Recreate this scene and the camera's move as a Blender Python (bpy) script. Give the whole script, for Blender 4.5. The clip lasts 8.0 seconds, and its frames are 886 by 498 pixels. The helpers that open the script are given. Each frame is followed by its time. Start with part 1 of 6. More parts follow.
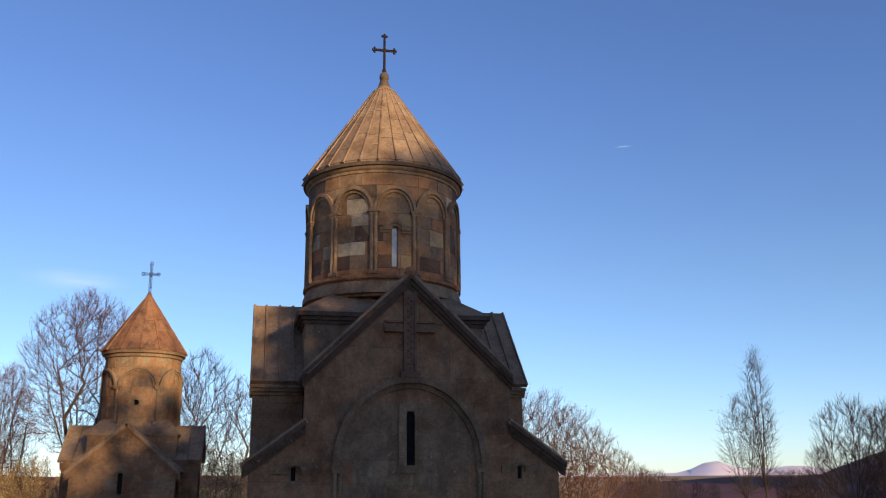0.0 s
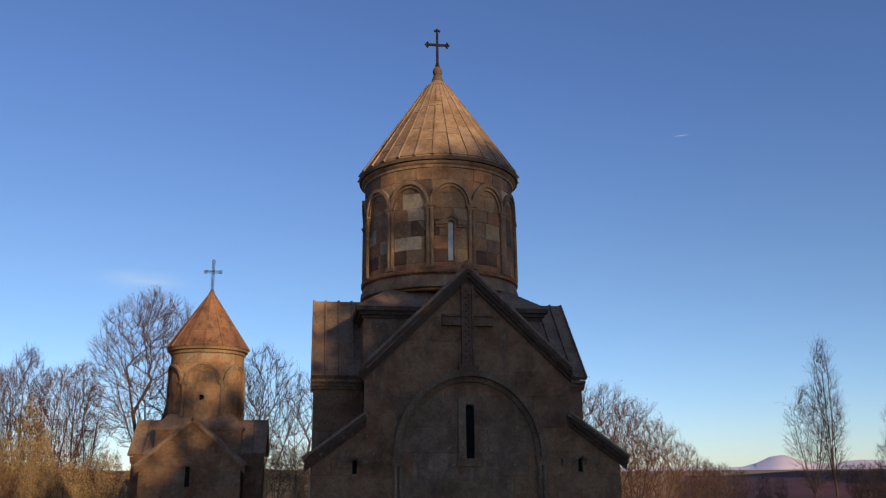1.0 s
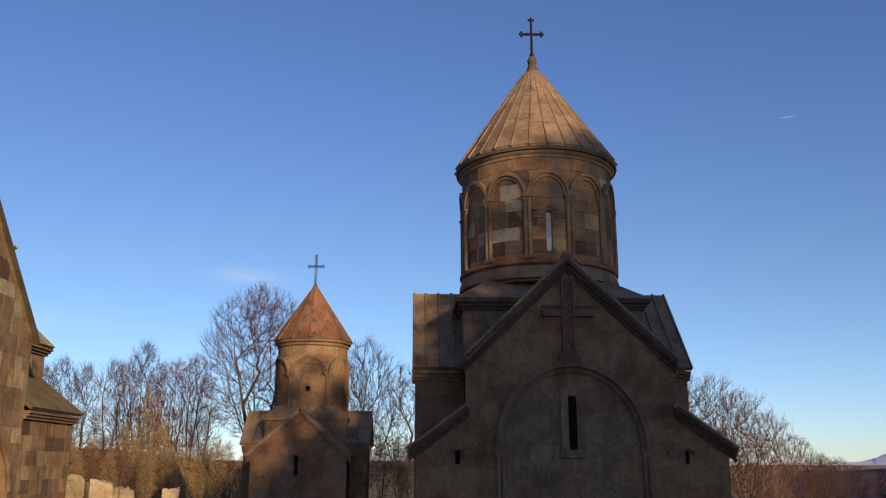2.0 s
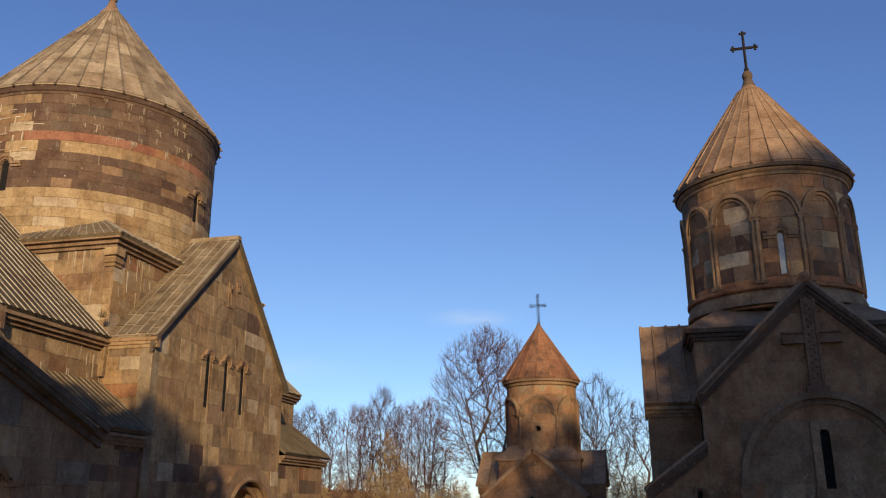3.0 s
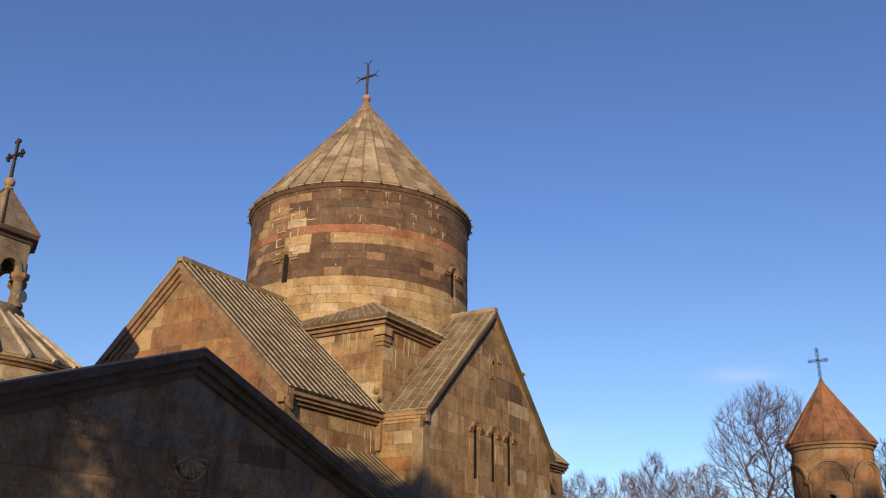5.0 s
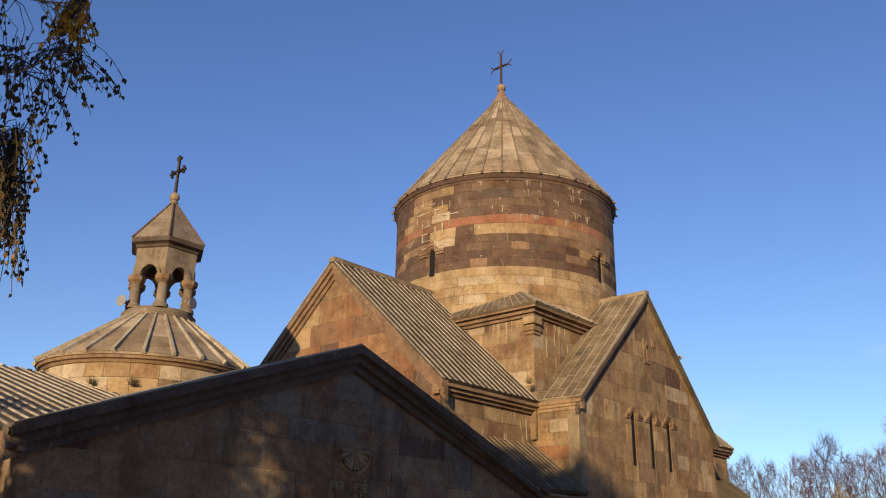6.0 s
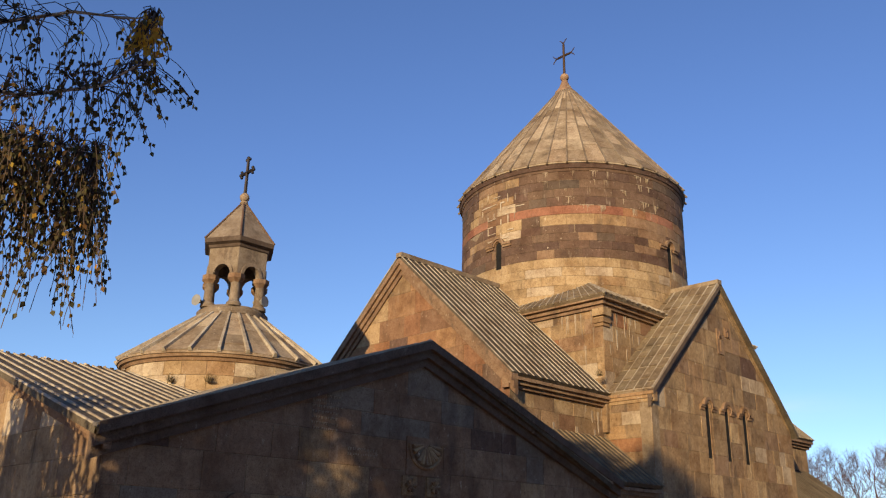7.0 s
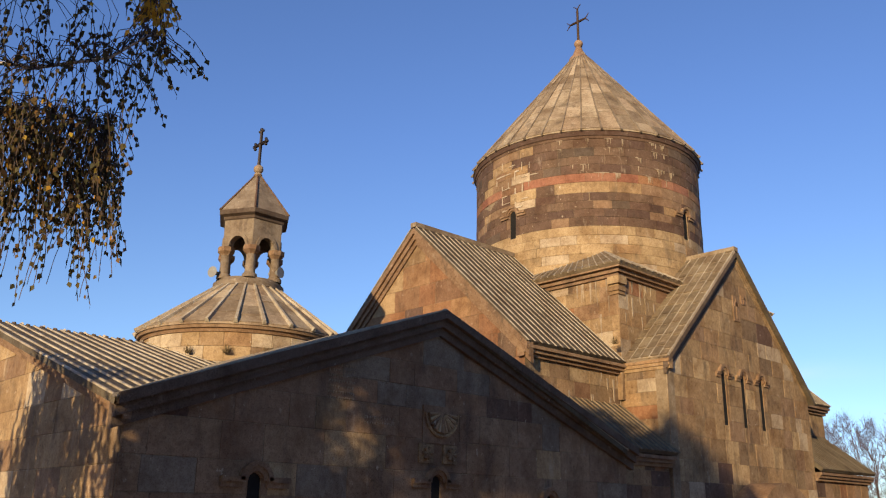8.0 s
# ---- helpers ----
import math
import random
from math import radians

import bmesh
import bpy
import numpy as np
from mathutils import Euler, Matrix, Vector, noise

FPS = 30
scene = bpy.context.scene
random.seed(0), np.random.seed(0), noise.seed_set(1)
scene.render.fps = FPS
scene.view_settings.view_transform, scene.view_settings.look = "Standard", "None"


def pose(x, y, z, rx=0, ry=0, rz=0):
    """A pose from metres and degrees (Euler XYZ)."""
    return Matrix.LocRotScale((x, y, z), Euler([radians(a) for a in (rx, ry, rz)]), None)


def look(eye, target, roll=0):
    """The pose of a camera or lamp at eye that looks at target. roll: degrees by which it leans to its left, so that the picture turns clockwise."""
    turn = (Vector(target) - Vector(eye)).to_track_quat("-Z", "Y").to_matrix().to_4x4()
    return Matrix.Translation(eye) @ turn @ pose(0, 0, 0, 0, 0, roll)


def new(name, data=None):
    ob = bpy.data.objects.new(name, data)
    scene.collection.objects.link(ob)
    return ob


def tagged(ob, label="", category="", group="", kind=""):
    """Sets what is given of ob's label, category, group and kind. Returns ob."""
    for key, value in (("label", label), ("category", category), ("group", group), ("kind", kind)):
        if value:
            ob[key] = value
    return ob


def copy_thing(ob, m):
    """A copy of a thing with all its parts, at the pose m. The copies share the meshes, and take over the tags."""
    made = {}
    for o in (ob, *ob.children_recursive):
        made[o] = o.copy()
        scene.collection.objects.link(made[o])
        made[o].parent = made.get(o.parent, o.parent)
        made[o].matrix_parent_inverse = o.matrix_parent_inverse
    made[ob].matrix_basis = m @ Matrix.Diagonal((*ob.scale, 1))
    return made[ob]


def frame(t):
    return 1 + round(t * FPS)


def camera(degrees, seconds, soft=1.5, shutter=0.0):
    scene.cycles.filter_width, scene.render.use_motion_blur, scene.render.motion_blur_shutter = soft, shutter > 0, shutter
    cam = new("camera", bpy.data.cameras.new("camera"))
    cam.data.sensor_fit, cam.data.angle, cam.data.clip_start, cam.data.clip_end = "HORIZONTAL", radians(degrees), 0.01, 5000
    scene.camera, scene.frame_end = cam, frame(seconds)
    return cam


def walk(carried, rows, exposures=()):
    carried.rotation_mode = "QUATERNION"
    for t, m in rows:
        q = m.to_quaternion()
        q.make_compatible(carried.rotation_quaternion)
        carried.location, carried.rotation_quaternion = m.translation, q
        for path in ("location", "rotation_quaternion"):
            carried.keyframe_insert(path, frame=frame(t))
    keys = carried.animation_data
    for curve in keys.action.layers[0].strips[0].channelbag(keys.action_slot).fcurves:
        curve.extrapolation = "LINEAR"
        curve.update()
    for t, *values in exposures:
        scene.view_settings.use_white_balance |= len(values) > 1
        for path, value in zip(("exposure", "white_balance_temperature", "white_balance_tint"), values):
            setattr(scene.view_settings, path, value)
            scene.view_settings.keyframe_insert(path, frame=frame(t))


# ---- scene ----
cam = camera(55.0, 8.0, soft=1.2)
# seconds, place, yaw, pitch, roll
PATH = [
    (0.0, 0.00, 0.00, 1.60, -12.61, 15.03, 0.57),
    (0.5, -0.00, -0.00, 1.58, -11.04, 14.68, 0.79),
    (1.0, -0.01, 0.00, 1.57, -8.71, 14.70, 0.57),
    (2.3, -0.05, 0.00, 1.53, 1.75, 14.17, 0.10),
    (2.5, -0.04, -0.00, 1.54, 5.02, 14.55, 0.17),
    (3.0, -0.05, -0.01, 1.58, 13.14, 16.75, 0.24),
    (3.5, -0.06, -0.02, 1.59, 18.42, 18.81, 0.06),
    (4.0, -0.04, -0.03, 1.61, 20.99, 20.42, -0.07),
    (4.5, -0.02, -0.01, 1.65, 24.95, 20.96, -0.33),
    (5.0, -0.04, -0.03, 1.67, 30.63, 20.97, -0.72),
    (5.2, -0.04, -0.04, 1.68, 32.99, 20.80, -0.77),
    (6.3, -0.07, -0.08, 1.74, 42.90, 19.82, -0.90),
    (6.5, -0.07, -0.09, 1.77, 43.92, 19.69, -0.96),
    (7.0, -0.09, -0.10, 1.78, 45.43, 19.42, -1.10),
    (7.5, -0.09, -0.09, 1.78, 46.12, 18.76, -0.99),
    (8.0, -0.09, -0.08, 1.77, 46.56, 17.39, -0.87),
]
EXPOSURES = [(0.0, 0.40), (0.4, 0.04), (2.5, 0.04), (3.5, 0.16), (4.5, 0.18), (6.5, 0.30), (8.0, 0.42)]
walk(cam, [(t, pose(x, y, z, 90 + p, r, w)) for t, x, y, z, w, p, r in PATH], EXPOSURES)

# ---- light: a low evening sun in the west-south-west, clear sky ----
SUN_SOUTH_OF_WEST, SUN_HEIGHT = radians(24), radians(13)
TO_SUN = Vector((math.sin(SUN_SOUTH_OF_WEST) * math.cos(SUN_HEIGHT), -math.cos(SUN_SOUTH_OF_WEST) * math.cos(SUN_HEIGHT), math.sin(SUN_HEIGHT)))
sun = new("sun", bpy.data.lights.new("sun", "SUN"))
sun.data.energy, sun.data.angle, sun.data.color = 5.0, radians(0.6), (1.0, 0.76, 0.44)
sun.matrix_world = look(TO_SUN * 100, (0, 0, 0))
world = bpy.data.worlds.new("sky")
scene.world = world
world.use_nodes = True
wn = world.node_tree
sky = wn.nodes.new("ShaderNodeTexSky")
sky.sky_type, sky.sun_disc, sky.altitude = "NISHITA", False, 1800
sky.sun_elevation, sky.sun_rotation = SUN_HEIGHT, math.atan2(TO_SUN.x, TO_SUN.y)
sky.air_density, sky.dust_density, sky.ozone_density = 1.0, 0.4, 2.0
deep = wn.nodes.new("ShaderNodeMix")
deep.data_type, deep.blend_type = "RGBA", "MULTIPLY"
deep.inputs["Factor"].default_value = 1.0
way_up, split = wn.nodes.new("ShaderNodeTexCoord"), wn.nodes.new("ShaderNodeSeparateXYZ")
tint = wn.nodes.new("ShaderNodeValToRGB")
wn.links.new(way_up.outputs["Generated"], split.inputs[0])
wn.links.new(split.outputs["Z"], tint.inputs[0])
tint.color_ramp.elements[0].position, tint.color_ramp.elements[0].color = 0.0, (0.86, 0.96, 1.24, 1)
tint.color_ramp.elements[1].position, tint.color_ramp.elements[1].color = 0.42, (0.88, 0.98, 1.30, 1)
tint.color_ramp.elements.new(0.12).color = (0.90, 0.99, 1.20, 1)
tint.color_ramp.elements.new(0.22).color = (0.93, 1.0, 1.18, 1)
wn.links.new(tint.outputs[0], deep.inputs["B"])
wn.links.new(sky.outputs[0], deep.inputs["A"])
wn.links.new(deep.outputs["Result"], wn.nodes["Background"].inputs[0])
wn.nodes["Background"].inputs[1].default_value = 0.12


# ---- materials ----
def node_material(name, rough=0.9, metal=0.0):
    m = bpy.data.materials.new(name)
    m.use_nodes = True
    b = m.node_tree.nodes["Principled BSDF"]
    b.inputs["Roughness"].default_value, b.inputs["Metallic"].default_value = rough, metal
    b.inputs["Specular IOR Level"].default_value = 0.25
    return m, m.node_tree, b


def stone(name, tones, stain=0.5, pale=0.25, scale=1.0, bump=0.35, rough=0.92):
    """Weathered tuff: a tone for each piece, cloudy patches, dark drips, pale lime runs, fine pits."""
    m, nt, b = node_material(name, rough)
    N, L = nt.nodes.new, nt.links.new
    geo, info, co = N("ShaderNodeNewGeometry"), N("ShaderNodeObjectInfo"), N("ShaderNodeTexCoord")
    add = N("ShaderNodeMath"); add.operation = "ADD"
    L(geo.outputs["Random Per Island"], add.inputs[0]); L(info.outputs["Random"], add.inputs[1])
    fr = N("ShaderNodeMath"); fr.operation = "FRACT"; L(add.outputs[0], fr.inputs[0])
    ramp = N("ShaderNodeValToRGB"); L(fr.outputs[0], ramp.inputs[0])
    els = ramp.color_ramp.elements
    while len(els) < len(tones):
        els.new(0.5)
    for i, tone in enumerate(tones):
        els[i].position, els[i].color = i / (len(tones) - 1), (*tone, 1)

    def noise_tex(size, detail, stretch=(1, 1, 1)):
        mp = N("ShaderNodeMapping"); L(geo.outputs["Position"], mp.inputs["Vector"])
        mp.inputs["Scale"].default_value = stretch
        t = N("ShaderNodeTexNoise"); L(mp.outputs[0], t.inputs["Vector"])
        t.inputs["Scale"].default_value, t.inputs["Detail"].default_value, t.inputs["Roughness"].default_value = size * scale, detail, 0.65
        return t

    def layer(base, fac, lo, hi, colour, amount, blend="MIX"):
        r = N("ShaderNodeMapRange"); L(fac, r.inputs["Value"])
        r.inputs["From Min"].default_value, r.inputs["From Max"].default_value, r.inputs["To Max"].default_value = lo, hi, amount
        x = N("ShaderNodeMix"); x.data_type, x.blend_type = "RGBA", blend
        L(r.outputs[0], x.inputs["Factor"]); L(base, x.inputs["A"])
        x.inputs["B"].default_value = (*colour, 1)
        return x.outputs["Result"]

    c = ramp.outputs[0]
    c = layer(c, noise_tex(1.3, 4).outputs["Fac"], 0.42, 0.7, (0.5, 0.42, 0.36), 0.8, "MULTIPLY")
    c = layer(c, noise_tex(9, 5).outputs["Fac"], 0.4, 0.75, (0.6, 0.52, 0.45), 0.7, "MULTIPLY")
    c = layer(c, noise_tex(1.9, 6, (1, 1, 0.4)).outputs["Fac"], 0.52, 0.70, (0.055, 0.042, 0.034), stain)
    c = layer(c, noise_tex(3.1, 5, (1, 1, 0.3)).outputs["Fac"], 0.62, 0.78, (0.5, 0.42, 0.32), pale)
    c = layer(c, noise_tex(5.5, 6).outputs["Fac"], 0.64, 0.70, (0.58, 0.49, 0.37), pale)
    c = layer(c, noise_tex(34, 3).outputs["Fac"], 0.48, 0.72, (0.5, 0.45, 0.40), 0.75, "MULTIPLY")
    c = layer(c, noise_tex(11, 7).outputs["Fac"], 0.60, 0.66, (0.34, 0.28, 0.24), stain, "MULTIPLY")
    c = layer(c, noise_tex(8, 7, (1, 1, 0.6)).outputs["Fac"], 0.66, 0.69, (0.62, 0.53, 0.41), pale)
    L(c, b.inputs["Base Color"])
    bp = N("ShaderNodeBump"); bp.inputs["Strength"].default_value, bp.inputs["Distance"].default_value = bump, 0.03
    L(noise_tex(16, 8).outputs["Fac"], bp.inputs["Height"]); L(bp.outputs[0], b.inputs["Normal"])
    return m


def plain(name, colour, rough=0.8, metal=0.0, vary=0.35, size=6.0):
    m, nt, b = node_material(name, rough, metal)
    N, L = nt.nodes.new, nt.links.new
    geo = N("ShaderNodeNewGeometry")
    t = N("ShaderNodeTexNoise"); L(geo.outputs["Position"], t.inputs["Vector"])
    t.inputs["Scale"].default_value, t.inputs["Detail"].default_value = size, 6
    ramp = N("ShaderNodeValToRGB"); L(t.outputs["Fac"], ramp.inputs[0])
    e = ramp.color_ramp.elements
    e[0].position, e[1].position = 0.3, 0.72
    e[0].color = (*[v * (1 - vary) for v in colour], 1)
    e[1].color = (*[min(1, v * (1 + vary)) for v in colour], 1)
    L(ramp.outputs[0], b.inputs["Base Color"])
    return m


def leafy(name, tones, through_light=0.35):
    m, nt, b = node_material(name, 0.6)
    N, L = nt.nodes.new, nt.links.new
    geo = N("ShaderNodeNewGeometry")
    ramp = N("ShaderNodeValToRGB"); L(geo.outputs["Random Per Island"], ramp.inputs[0])
    els = ramp.color_ramp.elements
    while len(els) < len(tones):
        els.new(0.5)
    for i, tone in enumerate(tones):
        els[i].position, els[i].color = i / (len(tones) - 1), (*tone, 1)
    L(ramp.outputs[0], b.inputs["Base Color"])
    tr = N("ShaderNodeBsdfTranslucent"); L(ramp.outputs[0], tr.inputs[0])
    mx = N("ShaderNodeMixShader"); mx.inputs[0].default_value = through_light
    L(b.outputs[0], mx.inputs[1]); L(tr.outputs[0], mx.inputs[2])
    L(mx.outputs[0], nt.nodes["Material Output"].inputs[0])
    return m


OCHRE = stone("ochre_tuff", [(0.39, 0.275, 0.15), (0.27, 0.18, 0.10), (0.47, 0.34, 0.19), (0.34, 0.215, 0.115), (0.21, 0.145, 0.09), (0.43, 0.305, 0.17), (0.30, 0.20, 0.11), (0.40, 0.26, 0.135)], 0.62, 0.5)
BROWN = stone("brown_tuff", [(0.135, 0.085, 0.06), (0.165, 0.105, 0.07), (0.115, 0.072, 0.055), (0.15, 0.09, 0.065), (0.18, 0.12, 0.08)], 0.45, 0.5)
RED = stone("red_tuff", [(0.34, 0.145, 0.09), (0.29, 0.125, 0.08), (0.37, 0.18, 0.11), (0.25, 0.12, 0.08)], 0.3, 0.25)
DRUMOCHRE = stone("even_ochre_tuff", [(0.41, 0.30, 0.17), (0.36, 0.255, 0.14), (0.45, 0.33, 0.19), (0.39, 0.275, 0.15)], 0.45, 0.5)
RUST = stone("rusty_tuff", [(0.32, 0.165, 0.085), (0.27, 0.135, 0.07), (0.35, 0.205, 0.105), (0.21, 0.12, 0.072), (0.30, 0.15, 0.078)], 0.4, 0.2)
PALE = stone("pale_tuff", [(0.50, 0.40, 0.28), (0.44, 0.35, 0.24), (0.54, 0.44, 0.31)], 0.3, 0.35)
GREY = stone("grey_tuff", [(0.29, 0.19, 0.115), (0.25, 0.16, 0.10), (0.32, 0.215, 0.13), (0.265, 0.17, 0.105), (0.295, 0.185, 0.11)], 0.55, 0.35)
DARK = stone("dark_stone_and_shaded_edges", [(0.125, 0.09, 0.066), (0.15, 0.108, 0.08), (0.10, 0.075, 0.058)], 0.3, 0.2)
SLAB = stone("roof_slab_stone", [(0.31, 0.24, 0.16), (0.43, 0.35, 0.245), (0.22, 0.165, 0.11), (0.49, 0.40, 0.285), (0.34, 0.25, 0.165), (0.26, 0.20, 0.135), (0.45, 0.36, 0.25)], 0.5, 0.5)
SLABROSE = stone("rose_roof_slab_stone", [(0.33, 0.215, 0.135), (0.285, 0.18, 0.115), (0.37, 0.25, 0.16), (0.30, 0.19, 0.12)], 0.35, 0.25)
WEATHERED = stone("weathered_grey_stone", [(0.25, 0.20, 0.148), (0.22, 0.175, 0.13), (0.285, 0.23, 0.17), (0.24, 0.19, 0.135)], 0.5, 0.4)
# orange stone brightened with the low sun's glow on the arcaded drum's foot
LITORANGE = stone("orange_tuff_toned_as_lit", [(0.40, 0.19, 0.095), (0.35, 0.165, 0.085), (0.43, 0.22, 0.11)], 0.45, 0.1)
SLABRED = stone("lichened_red_roof_stone", [(0.29, 0.135, 0.08), (0.25, 0.12, 0.072), (0.32, 0.155, 0.085), (0.23, 0.125, 0.078)], 0.9, 0.12, 2.2)
SLABDARK = stone("mossy_dark_roof_slab_stone", [(0.115, 0.095, 0.066), (0.14, 0.115, 0.08), (0.10, 0.082, 0.058), (0.15, 0.122, 0.085)], 0.35, 0.15)
SLABMID = stone("brown_roof_slab_stone", [(0.20, 0.155, 0.095), (0.25, 0.19, 0.12), (0.17, 0.13, 0.082), (0.28, 0.22, 0.14)], 0.45, 0.35)
SMOOTH = stone("smooth_brown_ashlar", [(0.33, 0.185, 0.10), (0.30, 0.165, 0.092), (0.35, 0.20, 0.11), (0.31, 0.17, 0.092), (0.335, 0.19, 0.105)], 0.45, 0.3)
RIBPALE = stone("pale_roof_rib_stone", [(0.46, 0.40, 0.31), (0.40, 0.35, 0.27), (0.50, 0.44, 0.34)], 0.3, 0.3)
MORTAR = stone("old_mortar", [(0.27, 0.205, 0.135), (0.30, 0.23, 0.15)], 0.5, 0.5)
WASHED = stone("washed_lime", [(0.42, 0.34, 0.25), (0.34, 0.27, 0.19), (0.5, 0.42, 0.31)], 0.3, 0.4)
LIME = stone("white_lime_mortar", [(0.62, 0.54, 0.42), (0.55, 0.47, 0.36)], 0.15, 0.3)
VOID = plain("unlit_interior", (0.012, 0.011, 0.010), 0.9)
GLASS = plain("dusty_window_glass", (0.30, 0.33, 0.36), 0.25, 0.0, 0.2)
IRON = plain("dark_wrought_iron", (0.035, 0.028, 0.026), 0.5, 0.6)
IRONBROWN = plain("rusted_iron", (0.06, 0.036, 0.025), 0.7, 0.4)
HORN = plain("grey_painted_metal", (0.26, 0.25, 0.22), 0.4, 0.2, 0.15)
BARK = plain("grey_brown_bark", (0.075, 0.052, 0.04), 0.95, 0, 0.4, 3)
TWIG = plain("brown_twig_bark", (0.058, 0.040, 0.033), 0.95, 0, 0.4, 3)
MIDTWIG = plain("russet_twig_bark", (0.095, 0.05, 0.038), 0.95, 0, 0.4, 3)
# paler copy of the twig bark: low sun on it is in the colour
SUNTWIG = plain("sunlit_tawny_twig_bark", (0.22, 0.15, 0.09), 0.95, 0, 0.4, 3)
BIRCH_BARK = plain("birch_bark", (0.35, 0.31, 0.27), 0.85, 0, 0.6, 4)
DRYLEAF = leafy("dry_brown_leaves", [(0.32, 0.15, 0.07), (0.38, 0.20, 0.08), (0.26, 0.12, 0.06), (0.44, 0.27, 0.10)])
GOLDLEAF = leafy("golden_leaves", [(0.52, 0.36, 0.15), (0.58, 0.42, 0.18), (0.44, 0.30, 0.12), (0.50, 0.30, 0.11)], 0.45)
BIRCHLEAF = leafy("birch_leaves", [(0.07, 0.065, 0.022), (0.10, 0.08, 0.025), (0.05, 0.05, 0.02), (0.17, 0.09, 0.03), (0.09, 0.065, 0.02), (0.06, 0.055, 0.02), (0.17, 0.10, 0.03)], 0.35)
YELLOWLEAF = leafy("yellow_birch_leaves", [(0.62, 0.40, 0.04), (0.58, 0.28, 0.03), (0.45, 0.32, 0.05)], 0.5)
# golden and translucent so the unseen grove passes warm light to shaded walls
GROVELEAF = leafy("autumn_grove_leaves", [(0.34, 0.19, 0.07), (0.40, 0.24, 0.08), (0.28, 0.15, 0.06), (0.36, 0.25, 0.09)], 0.45)
GREENLEAF = leafy("dull_green_leaves", [(0.10, 0.12, 0.05), (0.13, 0.12, 0.05)], 0.2)
DRYGRASS = leafy("dry_grass_blades", [(0.22, 0.16, 0.08), (0.17, 0.13, 0.07), (0.27, 0.19, 0.10)])
# bright straw tone, chosen to bounce warm light onto the shaded walls
EARTH = stone("dry_earth_and_grass", [(0.40, 0.25, 0.13), (0.36, 0.22, 0.115)], 0.15, 0.15, 0.25, 0.6, 1.0)
# pale base holds the air haze in front of the far snow
MOUNTAIN = plain("hazy_pink_snow_slope", (0.88, 0.72, 0.74), 1.0, 0, 0.12, 0.004)
HILL = plain("maroon_autumn_slope", (0.10, 0.020, 0.024), 1.0, 0, 0.3, 0.05)


# ---- mesh tools ----
class Geo:
    def __init__(self):
        self.v, self.f = [], []

    def poly(self, pts, faces):
        n = len(self.v)
        self.v += [tuple(p) for p in pts]
        self.f += [tuple(i + n for i in f) for f in faces]

    def hexa(self, a, b):
        """Solid between two matching rings a and b."""
        n = len(a)
        self.poly([*a, *b], [tuple(reversed(range(n))), tuple(range(n, 2 * n)), *[(i, (i + 1) % n, n + (i + 1) % n, n + i) for i in range(n)]])

    def box(self, x0, x1, y0, y1, z0, z1):
        self.hexa([(x0, y0, z0), (x1, y0, z0), (x1, y1, z0), (x0, y1, z0)], [(x0, y0, z1), (x1, y0, z1), (x1, y1, z1), (x0, y1, z1)])

    def tube(self, p, q, r0, r1, n=6):
        p, q = Vector(p), Vector(q)
        d = q - p
        if d.length < 1e-6:
            return
        d.normalize()
        s = d.cross((0, 0, 1) if abs(d.z) < 0.9 else (1, 0, 0)).normalized()
        t = d.cross(s)
        ring = [s * math.cos(2 * math.pi * i / n) + t * math.sin(2 * math.pi * i / n) for i in range(n)]
        self.hexa([p + c * r0 for c in ring], [q + c * r1 for c in ring])

    def pipe(self, p, q, r0, r1, n=3):
        """A tube without end faces."""
        d = (q - p).normalized()
        s = d.orthogonal().normalized()
        t = d.cross(s)
        ring = [s * math.cos(6.28319 * i / n) + t * math.sin(6.28319 * i / n) for i in range(n)]
        self.poly([p + c * r0 for c in ring] + [q + c * r1 for c in ring], [(i, (i + 1) % n, n + (i + 1) % n, n + i) for i in range(n)])

    def beam(self, p, q, side, up, s0, s1, u0, u1):
        """A bar from p to q whose section spans s0..s1 along side and u0..u1 along up."""
        p, q, side, up = Vector(p), Vector(q), Vector(side), Vector(up)
        self.hexa([p + side * s + up * u for s, u in ((s0, u0), (s1, u0), (s1, u1), (s0, u1))], [q + side * s + up * u for s, u in ((s0, u0), (s1, u0), (s1, u1), (s0, u1))])

    def lathe(self, cx, cy, profile, n=64):
        """Profile of (radius, height), from the bottom up, turned round a vertical axis."""
        m = len(profile)
        pts = [(cx + r * math.sin(2 * math.pi * i / n), cy + r * math.cos(2 * math.pi * i / n), z) for r, z in profile for i in range(n)]
        fs = [(k * n + i, (k + 1) * n + i, (k + 1) * n + (i + 1) % n, k * n + (i + 1) % n) for k in range(m - 1) for i in range(n)]
        fs += [tuple(range(n)), tuple(reversed(range((m - 1) * n, m * n)))]
        self.poly(pts, fs)

    def ball(self, c, r, n=10, squash=1.0):
        prof = [(max(0.002, r * math.sin(math.pi * k / n)), c[2] - r * squash * math.cos(math.pi * k / n)) for k in range(n + 1)]
        self.lathe(c[0], c[1], prof, 2 * n)


